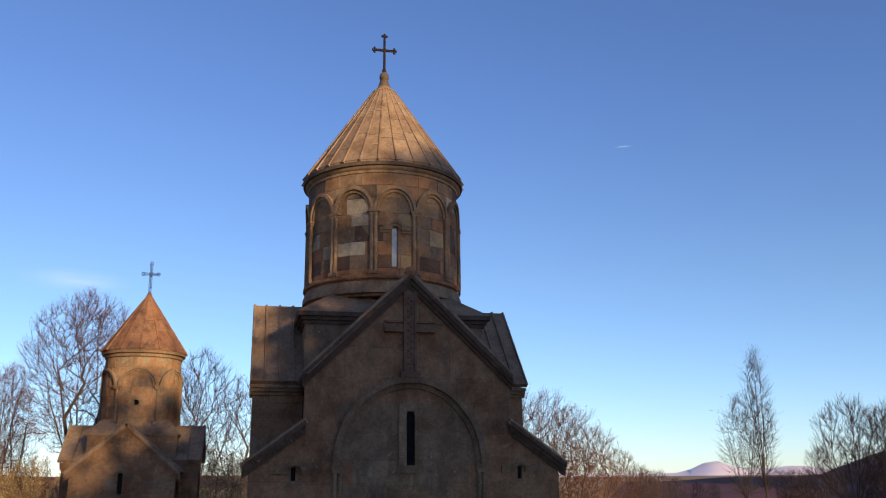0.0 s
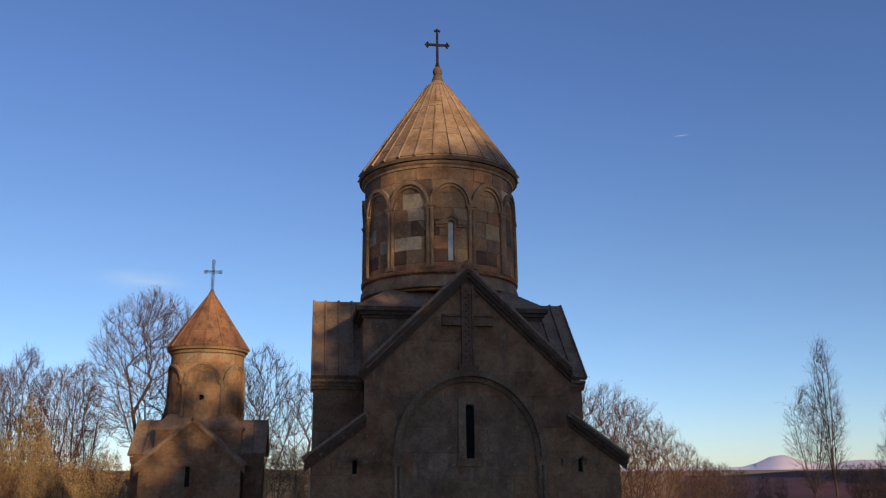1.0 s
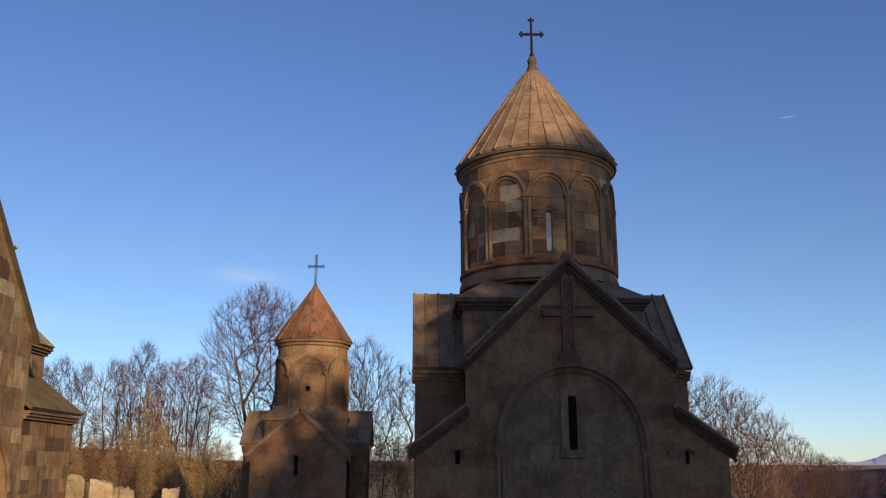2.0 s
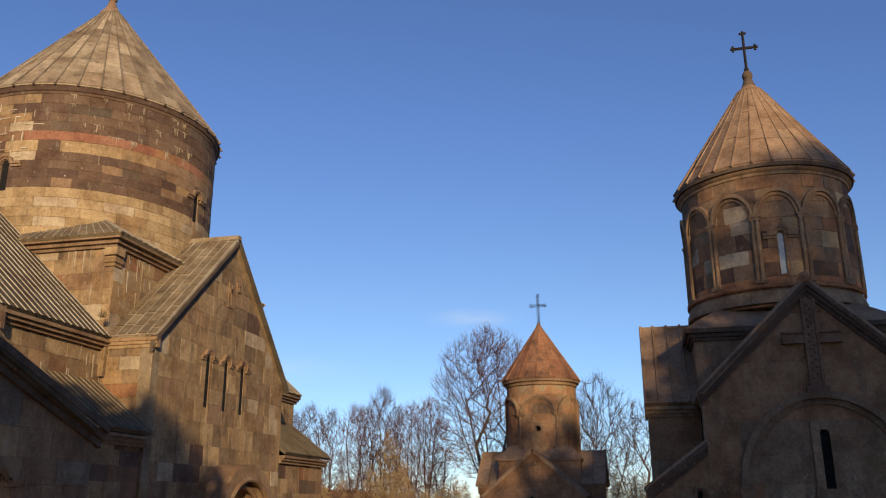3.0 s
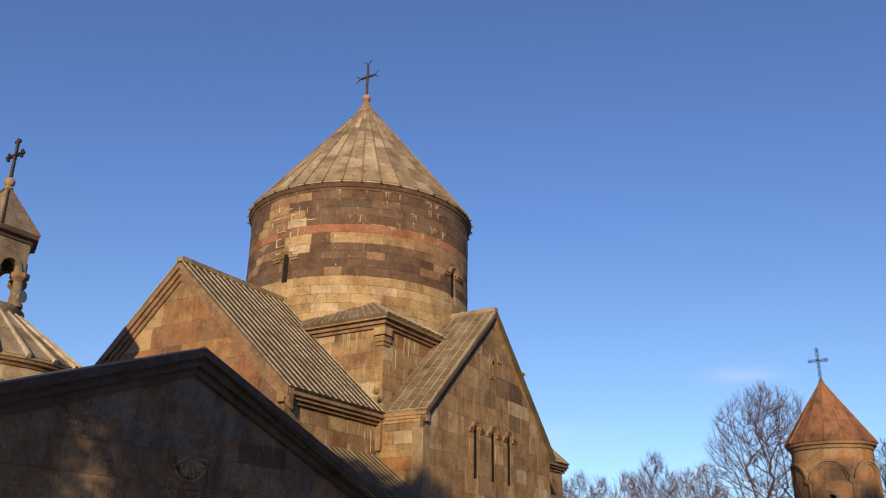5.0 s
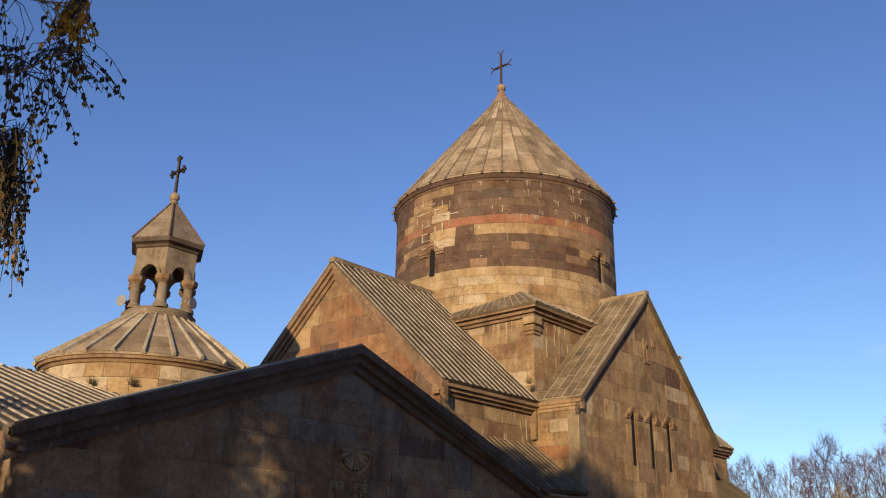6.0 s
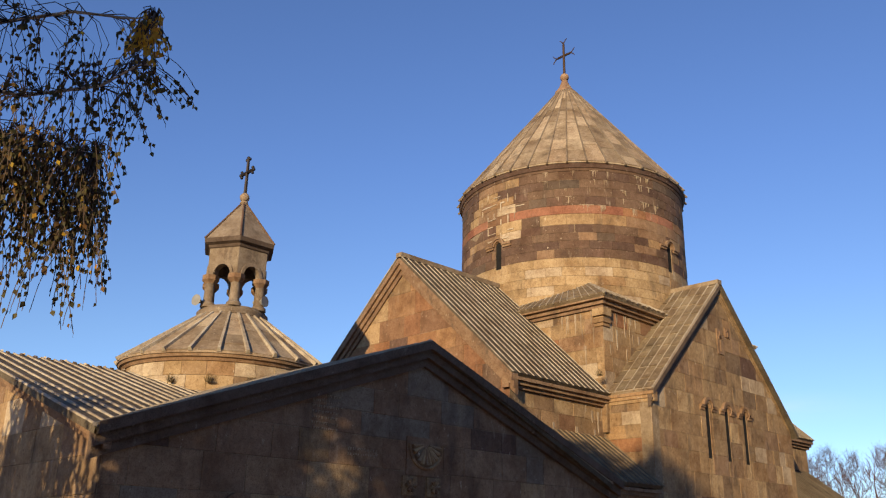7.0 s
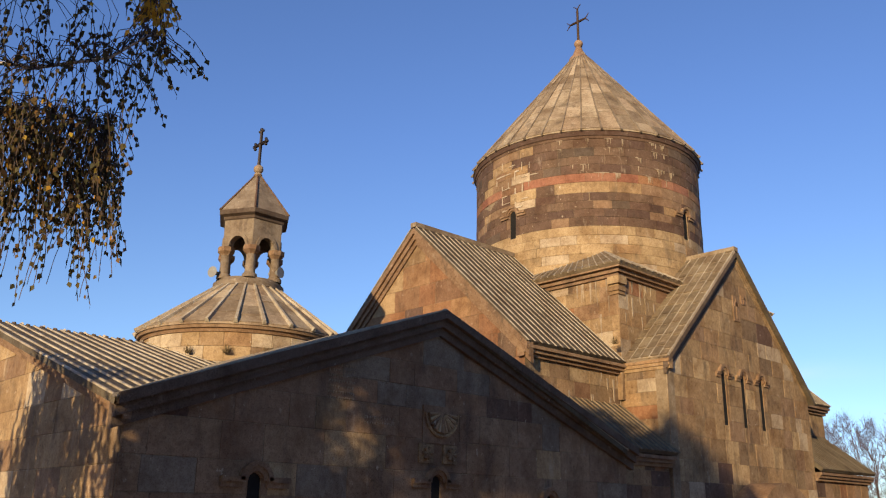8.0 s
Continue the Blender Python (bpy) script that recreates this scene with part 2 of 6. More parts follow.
def part(name, geo, material, parent=None, label="", smooth=False, fix=False):
    me = bpy.data.meshes.new(name)
    me.from_pydata(geo.v, [], geo.f)
    if fix:
        bm = bmesh.new(); bm.from_mesh(me)
        bmesh.ops.recalc_face_normals(bm, faces=bm.faces)
        bm.to_mesh(me); bm.free()
    if smooth:
        me.shade_smooth()
        me.set_sharp_from_angle(angle=radians(38))
    me.materials.append(material)
    ob = new(name, me)
    if parent:
        ob.parent = parent
        if parent.type == "EMPTY":
            ob.matrix_parent_inverse = Matrix.Translation(parent.location).inverted()
    if label:
        ob["label"] = label
    return ob


def thing(name, x, y, z, label, category, group="", kind=""):
    ob = new(name)
    ob.location = (x, y, z)
    return tagged(ob, label, category, group, kind)


# ---- ashlar ----
def clip(poly, a, b, c):
    """Keep the part of a convex polygon with a*u + b*v <= c."""
    out = []
    for i, p in enumerate(poly):
        q = poly[(i + 1) % len(poly)]
        dp, dq = a * p[0] + b * p[1] - c, a * q[0] + b * q[1] - c
        if dp <= 0:
            out.append(p)
        if dp * dq < 0:
            k = dp / (dp - dq)
            out.append((p[0] + k * (q[0] - p[0]), p[1] + k * (q[1] - p[1])))
    return out


def inside(poly, outline):
    """Clip to a convex outline given anticlockwise."""
    for i, p in enumerate(outline):
        q = outline[(i + 1) % len(outline)]
        a, b = q[1] - p[1], p[0] - q[0]
        poly = clip(poly, a, b, a * p[0] + b * p[1])
        if len(poly) < 3:
            return []
    return poly


def minus(rects, hole):
    out = []
    for u0, u1, v0, v1 in rects:
        h0, h1, g0, g1 = hole
        if h0 >= u1 or h1 <= u0 or g0 >= v1 or g1 <= v0:
            out.append((u0, u1, v0, v1)); continue
        if h0 > u0: out.append((u0, h0, v0, v1))
        if h1 < u1: out.append((h1, u1, v0, v1))
        w0, w1 = max(u0, h0), min(u1, h1)
        if g0 > v0: out.append((w0, w1, v0, g0))
        if g1 < v1: out.append((w0, w1, g1, v1))
    return [r for r in out if r[1] - r[0] > 0.03 and r[3] - r[2] > 0.03]


def flat(o, u, n):
    """Maps (along, height, outward) of a plane upright wall to the world."""
    o, u, n = Vector(o), Vector(u), Vector(n)
    return lambda a, v, h: o + u * a + n * h + Vector((0, 0, v))


def drum_map(cx, cy, R):
    """The same for a round wall: along runs on its face from the west point towards the south."""
    def f(a, v, h):
        g = math.pi - a / R
        return Vector((cx + (R + h) * math.sin(g), cy + (R + h) * math.cos(g), v))
    return f


COUNT = {}


def ashlar(root, name, P, outline, holes, pick, seed, course=(0.38, 0.55), length=(0.45, 1.05), depth=0.4, label="", singly=True, mid=False, proud=0.012, joint=0.004, levels=()):
    """A wall of coursed blocks: a backing with its openings cut through, and the blocks on it, each a piece of its own."""
    rnd = random.Random(seed)
    back, rest = Geo(), {}
    u_lo, u_hi = min(p[0] for p in outline), max(p[0] for p in outline)
    v, v_hi = min(p[1] for p in outline), max(p[1] for p in outline)
    wall = None
    pieces = []
    steps = list(levels)
    while v < v_hi - 0.02:
        h = steps.pop(0) - v if steps else min(rnd.uniform(*course), v_hi - v)
        if v_hi - v - h < 0.16:
            h = v_hi - v
        step = 0.6 if mid else 99
        n = max(1, math.ceil((u_hi - u_lo) / step))
        strip = [(u_lo + (u_hi - u_lo) * i / n, u_lo + (u_hi - u_lo) * (i + 1) / n, v, v + h) for i in range(n)]
        for hole in holes:
            strip = minus(strip, hole)
        for a, b, c, d in (strip if holes or mid else []):
            q = inside([(a, c), (b, c), (b, d), (a, d)], outline)
            if len(q) >= 3:
                back.hexa([P(x, y, -depth) for x, y in q], [P(x, y, 0) for x, y in q])
        u = u_lo - rnd.uniform(0, 0.4)
        while u < u_hi:
            w = rnd.uniform(*length) * (0.75 + 0.5 * h / course[1])
            if u_hi - u - w < 0.25:
                w = u_hi - u
            rects = [(max(u, u_lo), min(u + w, u_hi), v, v + h)]
            for hole in holes:
                rects = minus(rects, hole)
            for r in rects:
                if r[1] - r[0] > 0.06:
                    pieces.append(r)
            u += w
        v += h
    if not back.v:
        back.hexa([P(x, y, -depth) for x, y in outline], [P(x, y, 0) for x, y in outline])
    wall = part(name, back, MORTAR, root, label)
    for a, b, c, d in pieces:
        q = inside([(a, c), (b, c), (b, d), (a, d)], outline)
        if len(q) < 3:
            continue
        if mid and len(q) == 4:
            q = [(a, c), ((a + b) / 2, c), (b, c), (b, d), ((a + b) / 2, d), (a, d)]
        cu, cv = (a + b) / 2, (c + d) / 2
        du, dv = max(p[0] for p in q) - min(p[0] for p in q), max(p[1] for p in q) - min(p[1] for p in q)
        if du < 0.05 or dv < 0.05:
            continue
        mu, mv = sum(p[0] for p in q) / len(q), sum(p[1] for p in q) / len(q)
        t = proud * rnd.uniform(0.55, 1.35)
        tilt = rnd.uniform(-0.004, 0.004)

        def ring(j, hgt):
            return [P(mu + (x - mu) * (1 - 2 * j / du), mv + (y - mv) * (1 - 2 * j / dv), hgt + (tilt * (1 if x > mu else -1) if hgt > 0 else 0)) for x, y in q]
        n = len(q)
        pts = ring(joint, -0.01) + ring(joint, t - 0.006) + ring(joint + 0.008, t)
        fs = [(k * n + i, k * n + (i + 1) % n, (k + 1) * n + (i + 1) % n, (k + 1) * n + i) for k in (0, 1) for i in range(n)] + [tuple(range(2 * n, 3 * n))]
        mat = pick(cu, cv, rnd)
        if singly and COUNT.get(root.name, 0) < 300:
            COUNT[root.name] = COUNT.get(root.name, 0) + 1
            g = Geo(); g.poly(pts, fs)
            part("stone_block", g, mat, wall)
        else:
            rest.setdefault(mat, Geo()).poly(pts, fs)
    for mat, g in rest.items():
        tagged(part("stonework", g, mat, wall), kind="stuff")
    return wall


def arch_band(geo, P, cu, vs, r0, r1, h0, h1, rise=1.0, n=14, a0=0.0, a1=math.pi):
    """One curved bar of rectangular section along an arch."""
    pts, fs = [], []
    for i in range(n + 1):
        t = a0 + (a1 - a0) * i / n
        for r, hh in ((r0, h0), (r1, h0), (r1, h1), (r0, h1)):
            pts.append(P(cu - r * math.cos(t), vs + rise * r * math.sin(t), hh))
    for i in range(n):
        fs += [(i * 4 + k, i * 4 + (k + 1) % 4, i * 4 + 4 + (k + 1) % 4, i * 4 + 4 + k) for k in range(4)]
    geo.poly(pts, fs + [(0, 1, 2, 3), (n * 4, n * 4 + 3, n * 4 + 2, n * 4 + 1)])


def bar(geo, P, u0, u1, v0, v1, h0, h1, n=1):
    for i in range(n):
        a, b = u0 + (u1 - u0) * i / n, u0 + (u1 - u0) * (i + 1) / n
        geo.hexa([P(a, v0, h0), P(b, v0, h0), P(b, v1, h0), P(a, v1, h0)], [P(a, v0, h1), P(b, v0, h1), P(b, v1, h1), P(a, v1, h1)])


def slit(root, P, cu, v0, v1, w, mat, hood=0.12, ears=0.35, frame_w=0.0, pane=VOID, deep=0.14, label="narrow slit window with a carved hood"):
    """A slit window: a near-black pane for the unlit inside, a round-headed hood with ears, perhaps a flat frame."""
    g = Geo()
    bar(g, P, cu - w / 2, cu + w / 2, v0, v1 + w / 2, -deep - 0.02, -deep + 0.03)
    win = part("window", g, pane, root, label)
    g = Geo()
    # the round head fills the corners of the square opening
    for s in (-1, 1):
        for i in range(5):
            t0, t1 = math.pi / 2 * i / 5, math.pi / 2 * (i + 1) / 5
            q = [(w / 2 * math.cos(t0), w / 2 * math.sin(t0)), (w / 2 + 0.01, w / 2 * math.sin(t0)), (w / 2 + 0.01, w / 2 * math.sin(t1)), (w / 2 * math.cos(t1), w / 2 * math.sin(t1))]
            g.hexa([P(cu + s * x, v1 + y, -deep) for x, y in q], [P(cu + s * x, v1 + y, 0.012) for x, y in q])
    if hood:
        for r0, r1, h in ((w / 2 + 0.03, w / 2 + 0.03 + hood * 0.5, 0.07), (w / 2 + 0.03 + hood * 0.5, w / 2 + 0.03 + hood, 0.115)):
            arch_band(g, P, cu, v1, r0, r1, 0, h, n=10)
        if ears:
            for s in (-1, 1):
                a, b = sorted((cu + s * (w / 2 + 0.03 + hood * 0.4), cu + s * (w / 2 + ears)))
                bar(g, P, a, b, v1 - 0.12, v1 - 0.03, 0, 0.07, 2)
                bar(g, P, a, b, v1 - 0.03, v1 + 0.06, 0, 0.115, 2)
    if frame_w:
        for s in (-1, 1):
            a, b = sorted((cu + s * w / 2, cu + s * (w / 2 + frame_w)))
            bar(g, P, a, b, v0 - frame_w * 0.8, v1 + w / 2 + frame_w, 0, 0.06)
            bar(g, P, a, b, v0 - frame_w, v1 + w / 2 + frame_w * 1.1, 0, 0.03)
        bar(g, P, cu - w / 2, cu + w / 2, v1 + w / 2, v1 + w / 2 + frame_w, 0, 0.055)
        bar(g, P, cu - w / 2 - frame_w - 0.05, cu + w / 2 + frame_w + 0.05, v0 - frame_w, v0, 0, 0.085)
    if g.v:
        part("hood_mould", g, mat, win)
    return win


def hole(cu, v0, v1, w):
    return (cu - w / 2, cu + w / 2, v0, v1 + w / 2)


# ---- roofs ----
def slope(root, a, b, c, d, mat, rib_mat, gap, thick=0.14, rib=(0.05, 0.06), courses=0, seed=0, label="", bed=None):
    """A stone roof: a and b on the eave, d and c above them on the ridge; ribs run down it, slabs lie between them."""
    a, b, c, d = (Vector(p) for p in (a, b, c, d))
    up = (b - a).cross(d - a).normalized()
    if up.z < 0:
        up = -up
    g = Geo()
    g.hexa([p - up * thick for p in (a, b, c, d)], [a, b, c, d])
    ob = part("roof", g, bed or mat, root, label)
    n = max(2, round((b - a).length / gap))
    rnd = random.Random(seed)
    along = (b - a).normalized()
    for i in range(n + 1):
        p, q = a.lerp(b, i / n), d.lerp(c, i / n)
        g = Geo()
        w = rib[0] * rnd.uniform(0.85, 1.15)
        down = (p - q).normalized()
        p = p + down * rnd.uniform(0.02, 0.06)
        off = 0 if 0 < i < n else (w if i == 0 else -w)
        g.hexa([p + along * (off - w), p + along * (off + w), q + along * (off + w), q + along * (off - w)],
               [p + along * (off - w * 0.6) + up * rib[1], p + along * (off + w * 0.6) + up * rib[1], q + along * (off + w * 0.6) + up * rib[1], q + along * (off - w * 0.6) + up * rib[1]])
        part("roof_rib", g, rib_mat, ob)
    if courses:
        for i in range(n):
            k0 = rnd.uniform(-0.5, 0) / courses
            ks = [min(1, max(0, k0 + j / courses + rnd.uniform(-0.1, 0.1) / courses)) for j in range(courses + 2)]
            for lo, hi in zip(ks, ks[1:]):
                if hi - lo < 0.04:
                    continue
                s0, s1 = i / n + 0.06 / n, (i + 1) / n - 0.06 / n
                q = [a.lerp(b, s0).lerp(d.lerp(c, s0), lo + 0.006), a.lerp(b, s1).lerp(d.lerp(c, s1), lo + 0.006), a.lerp(b, s1).lerp(d.lerp(c, s1), hi - 0.004), a.lerp(b, s0).lerp(d.lerp(c, s0), hi - 0.004)]
                lift = rnd.uniform(0.012, 0.03)
                g = Geo()
                g.hexa([p - up * 0.01 for p in q], [q[0] + up * (lift + 0.012), q[1] + up * (lift + 0.012), q[2] + up * lift, q[3] + up * lift])
                part("roof_slab", g, mat, ob)
    return ob


def cone(root, cx, cy, r, z0, z1, top_r, top_z, mat, rib_mat, n, rows, seed, rib=0.05, name="conical_roof", label=""):
    """A conical stone roof of slabs in rows between ribs, from the eave (r, z0) to the neck (top_r, top_z)."""
    g = Geo()
    g.lathe(cx, cy, [(r * 0.8, z0 - 0.02), (r, z0), (r, z0 + 0.05), (top_r, top_z), (0.02, z1)], 96)
    ob = part(name, g, mat, root, label, fix=True)
    rnd = random.Random(seed)
    dz, dr = top_z - z0, top_r - r
    out = Vector((dz, -dr)).normalized()

    def at(ang, k, h):
        rr, zz = r + dr * k + out.x * h, z0 + 0.05 + (dz - 0.05) * k + out.y * h
        return Vector((cx + rr * math.sin(ang), cy + rr * math.cos(ang), zz))
    rest = Geo()
    for i in range(n):
        t0, t1 = 2 * math.pi * i / n, 2 * math.pi * (i + 1) / n
        g = Geo()
        w = rib / r
        wt = rib * 0.75 / top_r
        g.hexa([at(t0 - w, -0.012, 0), at(t0 + w, -0.012, 0), at(t0 + wt, 1, 0), at(t0 - wt, 1, 0)],
               [at(t0 - w * 0.6, -0.012, rib * 1.9), at(t0 + w * 0.6, -0.012, rib * 1.9), at(t0 + wt * 0.6, 1, rib * 1.1), at(t0 - wt * 0.6, 1, rib * 1.1)])
        part("roof_rib", g, rib_mat, ob)
        ks = [0] + sorted((j + rnd.uniform(-0.42, 0.42)) / rows for j in range(1, rows)) + [1]
        for lo, hi in zip(ks, ks[1:]):
            e = 0.10 / n * 6.28
            q = [(t0 + e * 0.2, lo + 0.0012), (t1 - e * 0.2, lo + 0.0012), (t1 - e * 0.2, hi - 0.0012), (t0 + e * 0.2, hi - 0.0012)]
            lift = rnd.uniform(0.022, 0.034)
            low = [at(a, k, -0.01) for a, k in q]
            top = [at(a, k, lift + (0.006 if j < 2 else 0)) for j, (a, k) in enumerate(q)]
            # mid points keep the slabs round
            if COUNT.get(ob.name, 0) < 290 and math.cos((t0 + t1) / 2 + 0.2) < 0.35:
                COUNT[ob.name] = COUNT.get(ob.name, 0) + 1
                g = Geo(); g.hexa(low, top)
                part("roof_slab", g, mat, ob)
            else:
                rest.hexa(low, top)
    if rest.v:
        tagged(part("far_slabs", rest, mat, ob), kind="stuff")
    return ob


def stepped_rake(root, P, a, b, out, mat, size=1.0):
    """A stepped moulding under a sloping roof edge, from a to b on the wall face that P maps."""
    g = Geo()
    steep = math.hypot(b[0] - a[0], b[1] - a[1]) / max(0.01, abs(b[0] - a[0]))
    sec = [(0, -0.05), (0, out), (0.10, out), (0.10, out * 0.64), (0.20, out * 0.64), (0.20, out * 0.32), (0.30, out * 0.32), (0.30, -0.05)]
    g.hexa([P(a[0], a[1] - d * size * steep, h) for d, h in sec], [P(b[0], b[1] - d * size * steep, h) for d, h in sec])
    return part("raking_cornice", g, mat, root, fix=True)


def gable_roofing(root, P, cu, half, z_eave, z_ridge, out, mat, size=1.0):
    for s in (-1, 1):
        stepped_rake(root, P, (cu + s * half, z_eave), (cu, z_ridge), out, mat, size)


def eave_cornice(root, p, q, n, mat, out=0.3, z=0.0):
    """Stepped cornice under an eave from p to q; n points outward."""
    g = Geo()
    for lo, hi, h in ((-0.10, 0.0, out), (-0.21, -0.10, out * 0.7), (-0.32, -0.21, out * 0.35)):
        g.beam(p, q, n, (0, 0, 1), -0.15, h, lo, hi)
    return part("cornice", g, mat, root)


def iron_cross(x, y, z0, z1, span, style, mat, label, turn=0.0):
    """A wrought cross on a roof's tip: an upright, two arms, and ends of its own style, facing west."""
    root = thing("roof_cross", x, y, z0, label, "cross")
    h = z1 - z0
    m = Matrix.Translation((x, y, z0)) @ Matrix.Rotation(turn, 4, "Z")

    def at(a, b, c=0):
        return m @ Vector((a, c, b))
    bar_r = (0.062 if style == "fork" else 0.058) if style != "lace" else 0.02
    za = h * 0.62
    up = Geo(); up.tube(at(0, -0.05), at(0, h), bar_r, bar_r * 0.9, 6)
    part("upright", up, mat, root)
    for s in (-1, 1):
        g = Geo(); g.tube(at(0, za), at(s * span / 2, za), bar_r, bar_r * 0.85, 6)
        part("arm", g, mat, root)
    ends = [((span / 2, za), (1, 0)), ((-span / 2, za), (-1, 0)), ((0, h), (0, 1))]
    for (ex, ez), (dx, dz) in ends:
        g = Geo()
        if style == "bud":
            for k in ((0.0, 0.045), (-0.055, 0.04)):
                for t in ((-1, 1) if k[0] else (0,)):
                    c = at(ex + dx * (k[0] + 0.05) + dz * t * 0.085, ez + dz * (k[0] + 0.05) + dx * t * 0.085)
                    g.ball(c, k[1] + 0.012, 6)
        elif style == "fork":
            for t in (-1, 1):
                p0 = (ex, ez)
                for k in range(4):
                    p1 = (p0[0] + (dx * 0.07 + dz * t * (0.02 + 0.022 * k)), p0[1] + (dz * 0.07 + dx * t * (0.02 + 0.022 * k)))
                    g.tube(at(*p0), at(*p1), 0.036 - 0.004 * k, 0.032 - 0.004 * k, 5)
                    p0 = p1
        else:
            for k in range(10):
                a0, a1 = 2 * math.pi * k / 10, 2 * math.pi * (k + 1) / 10
                g.tube(at(ex + 0.07 * math.cos(a0) - dx * 0.05, ez + 0.09 * math.sin(a0) - dz * 0.05), at(ex + 0.07 * math.cos(a1) - dx * 0.05, ez + 0.09 * math.sin(a1) - dz * 0.05), 0.014, 0.014, 4)
        part("end_ornament", g, mat, root)
    g = Geo()
    if style == "lace":
        for s in (-1, 1):
            g.tube(at(s * 0.06, -0.02), at(s * 0.06, h - 0.1), 0.012, 0.012, 4)
            g.tube(at(-span / 2 + 0.05, za + s * 0.06), at(span / 2 - 0.05, za + s * 0.06), 0.012, 0.012, 4)
        for k in range(7):
            g.tube(at(-0.06, 0.05 + k * h * 0.12), at(0.06, 0.12 + k * h * 0.12), 0.010, 0.010, 4)
        part("lattice", g, mat, root)
    elif style == "bud":
        for k in range(12):
            a0, a1 = 2 * math.pi * k / 12, 2 * math.pi * (k + 1) / 12
            g.tube(at(0.075 * math.cos(a0), 0.10 + 0.10 * math.sin(a0)), at(0.075 * math.cos(a1), 0.10 + 0.10 * math.sin(a1)), 0.022, 0.022, 5)
        part("foot_ring", g, mat, root)
    else:
        g.ball(at(0, za), 0.075, 8)
        part("boss", g, mat, root)
    return root


# ---- ground and distance ----
GZ = -1.5
g = Geo()
ticks = sorted({*range(-60, 61, 4), *[s * v for s in (-1, 1) for v in (75, 100, 150, 250, 500, 1000, 2000, 4500)]})
for y in ticks:
    for x in ticks:
        d = math.hypot(x, y)
        k = min(1, max(0, (d - 3.0) / 8.0))
        rise = (1 - k * k * (3 - 2 * k)) * 1.5
        g.v.append((x, y, GZ + rise + (0.06 * noise.noise((x * 0.13, y * 0.13, 0)) if d > 6 else 0)))
m_ = len(ticks)
g.f = [(j * m_ + i, j * m_ + i + 1, (j + 1) * m_ + i + 1, (j + 1) * m_ + i) for j in range(m_ - 1) for i in range(m_ - 1)]
tagged(part("ground", g, EARTH, smooth=True), "bare reddish brown earth with dry grass", "ground", kind="structure")


def ridge_backdrop(name, material, dist, b0, b1, height, label, seed, n=60, near=0.9, dip=1.0):
    """A far range of hills: a real sloping body, from bearing b0 to b1 (degrees to the right of east)."""
    rnd = random.Random(seed)
    g = Geo()
    top, foot, back = [], [], []
    for i in range(n + 1):
        a = radians(b0 + (b1 - b0) * i / n)
        h = height(b0 + (b1 - b0) * i / n) * (1 + 0.04 * rnd.uniform(-1, 1))
        for ring, d, z in ((foot, dist * near, GZ - dip), (top, dist, GZ + h), (back, dist * 1.08, GZ - 1)):
            ring.append((d * math.sin(a), d * math.cos(a), z))
    g.v = foot + top + back
    k = n + 1
    g.f = [(r * k + i, r * k + i + 1, (r + 1) * k + i + 1, (r + 1) * k + i) for r in (0, 1) for i in range(n)]
    return tagged(part(name, g, material, smooth=True), label, "hills", kind="structure")


ridge_backdrop("backdrop_mountain", MOUNTAIN, 3800, 10, 60, lambda b: 10 + 50 * math.exp(-((b - 29.8) / 1.35) ** 2) + 24 * math.exp(-((b - 34.4) / 2.0) ** 2), "distant pale pink snow-covered mountain", 3)
ridge_backdrop("backdrop_slope", HILL, 260, 24, 75, lambda b: 1.5 + min(1, max(0, (b - 27) / 4)) * 1.0 + max(0, b - 35.5) * 1.6, "low maroon slope under autumn scrub", 4, 60, 0.18, 0.25)
ridge_backdrop("backdrop_hill", HILL, 420, -60, 6, lambda b: 5 + 6 * math.exp(-((b + 22) / 6) ** 2), "low dark wooded hill beyond the trees", 5)


# ---- the great church with its broad banded drum ----
MX, MY = -21.68, 28.74
church = thing("church", MX, MY, GZ, "large ochre tuff church with broad banded drum and stone cone", "church")


def mixed(weights):
    mats, w = zip(*weights)
    return lambda u, v, r: r.choices(mats, w)[0]


plain_south = mixed(((OCHRE, 84), (GREY, 11), (PALE, 5)))


def south_pick(u, v, r):
    """Mostly ochre, with a brown course over a pale one beside the windows and a few red blocks."""
    if 1.2 < u < 2.6 and 8.1 < v < 8.8:
        return BROWN
    if 0.6 < u < 4.0 and 6.9 < v < 8.1:
        return r.choices((PALE, OCHRE), (55, 45))[0]
    if v < 3.6 and r.random() < 0.16:
        return BROWN
    return plain_south(u, v, r)



ochre_pick = mixed(((OCHRE, 74), (GREY, 12), (PALE, 6), (RUST, 8)))
rust_pick = mixed(((RUST, 72), (OCHRE, 18), (BROWN, 4), (RED, 6)))

P_S = flat((-14.97, MY, 0), (0, 1, 0), (1, 0, 0))
SLITS = (-1.38, -0.02, 1.32)
south = ashlar(church, "gable_wall", P_S, [(-4.98, GZ), (5.15, GZ), (5.15, 6.35), (0.05, 11.15), (-4.98, 6.4)],
               [hole(u, 4.88, 6.62, 0.25) for u in SLITS] + [(-1.35, 1.55, GZ, 1.7)], south_pick, 11, (0.52, 0.78), (0.45, 1.05))
# panes sit near the face, to keep the slits dark against lit reveals
for u in SLITS:
    slit(church, P_S, u, 4.88, 6.62, 0.25, GREY, 0.20, 0.40, deep=0.04)
g = Geo()
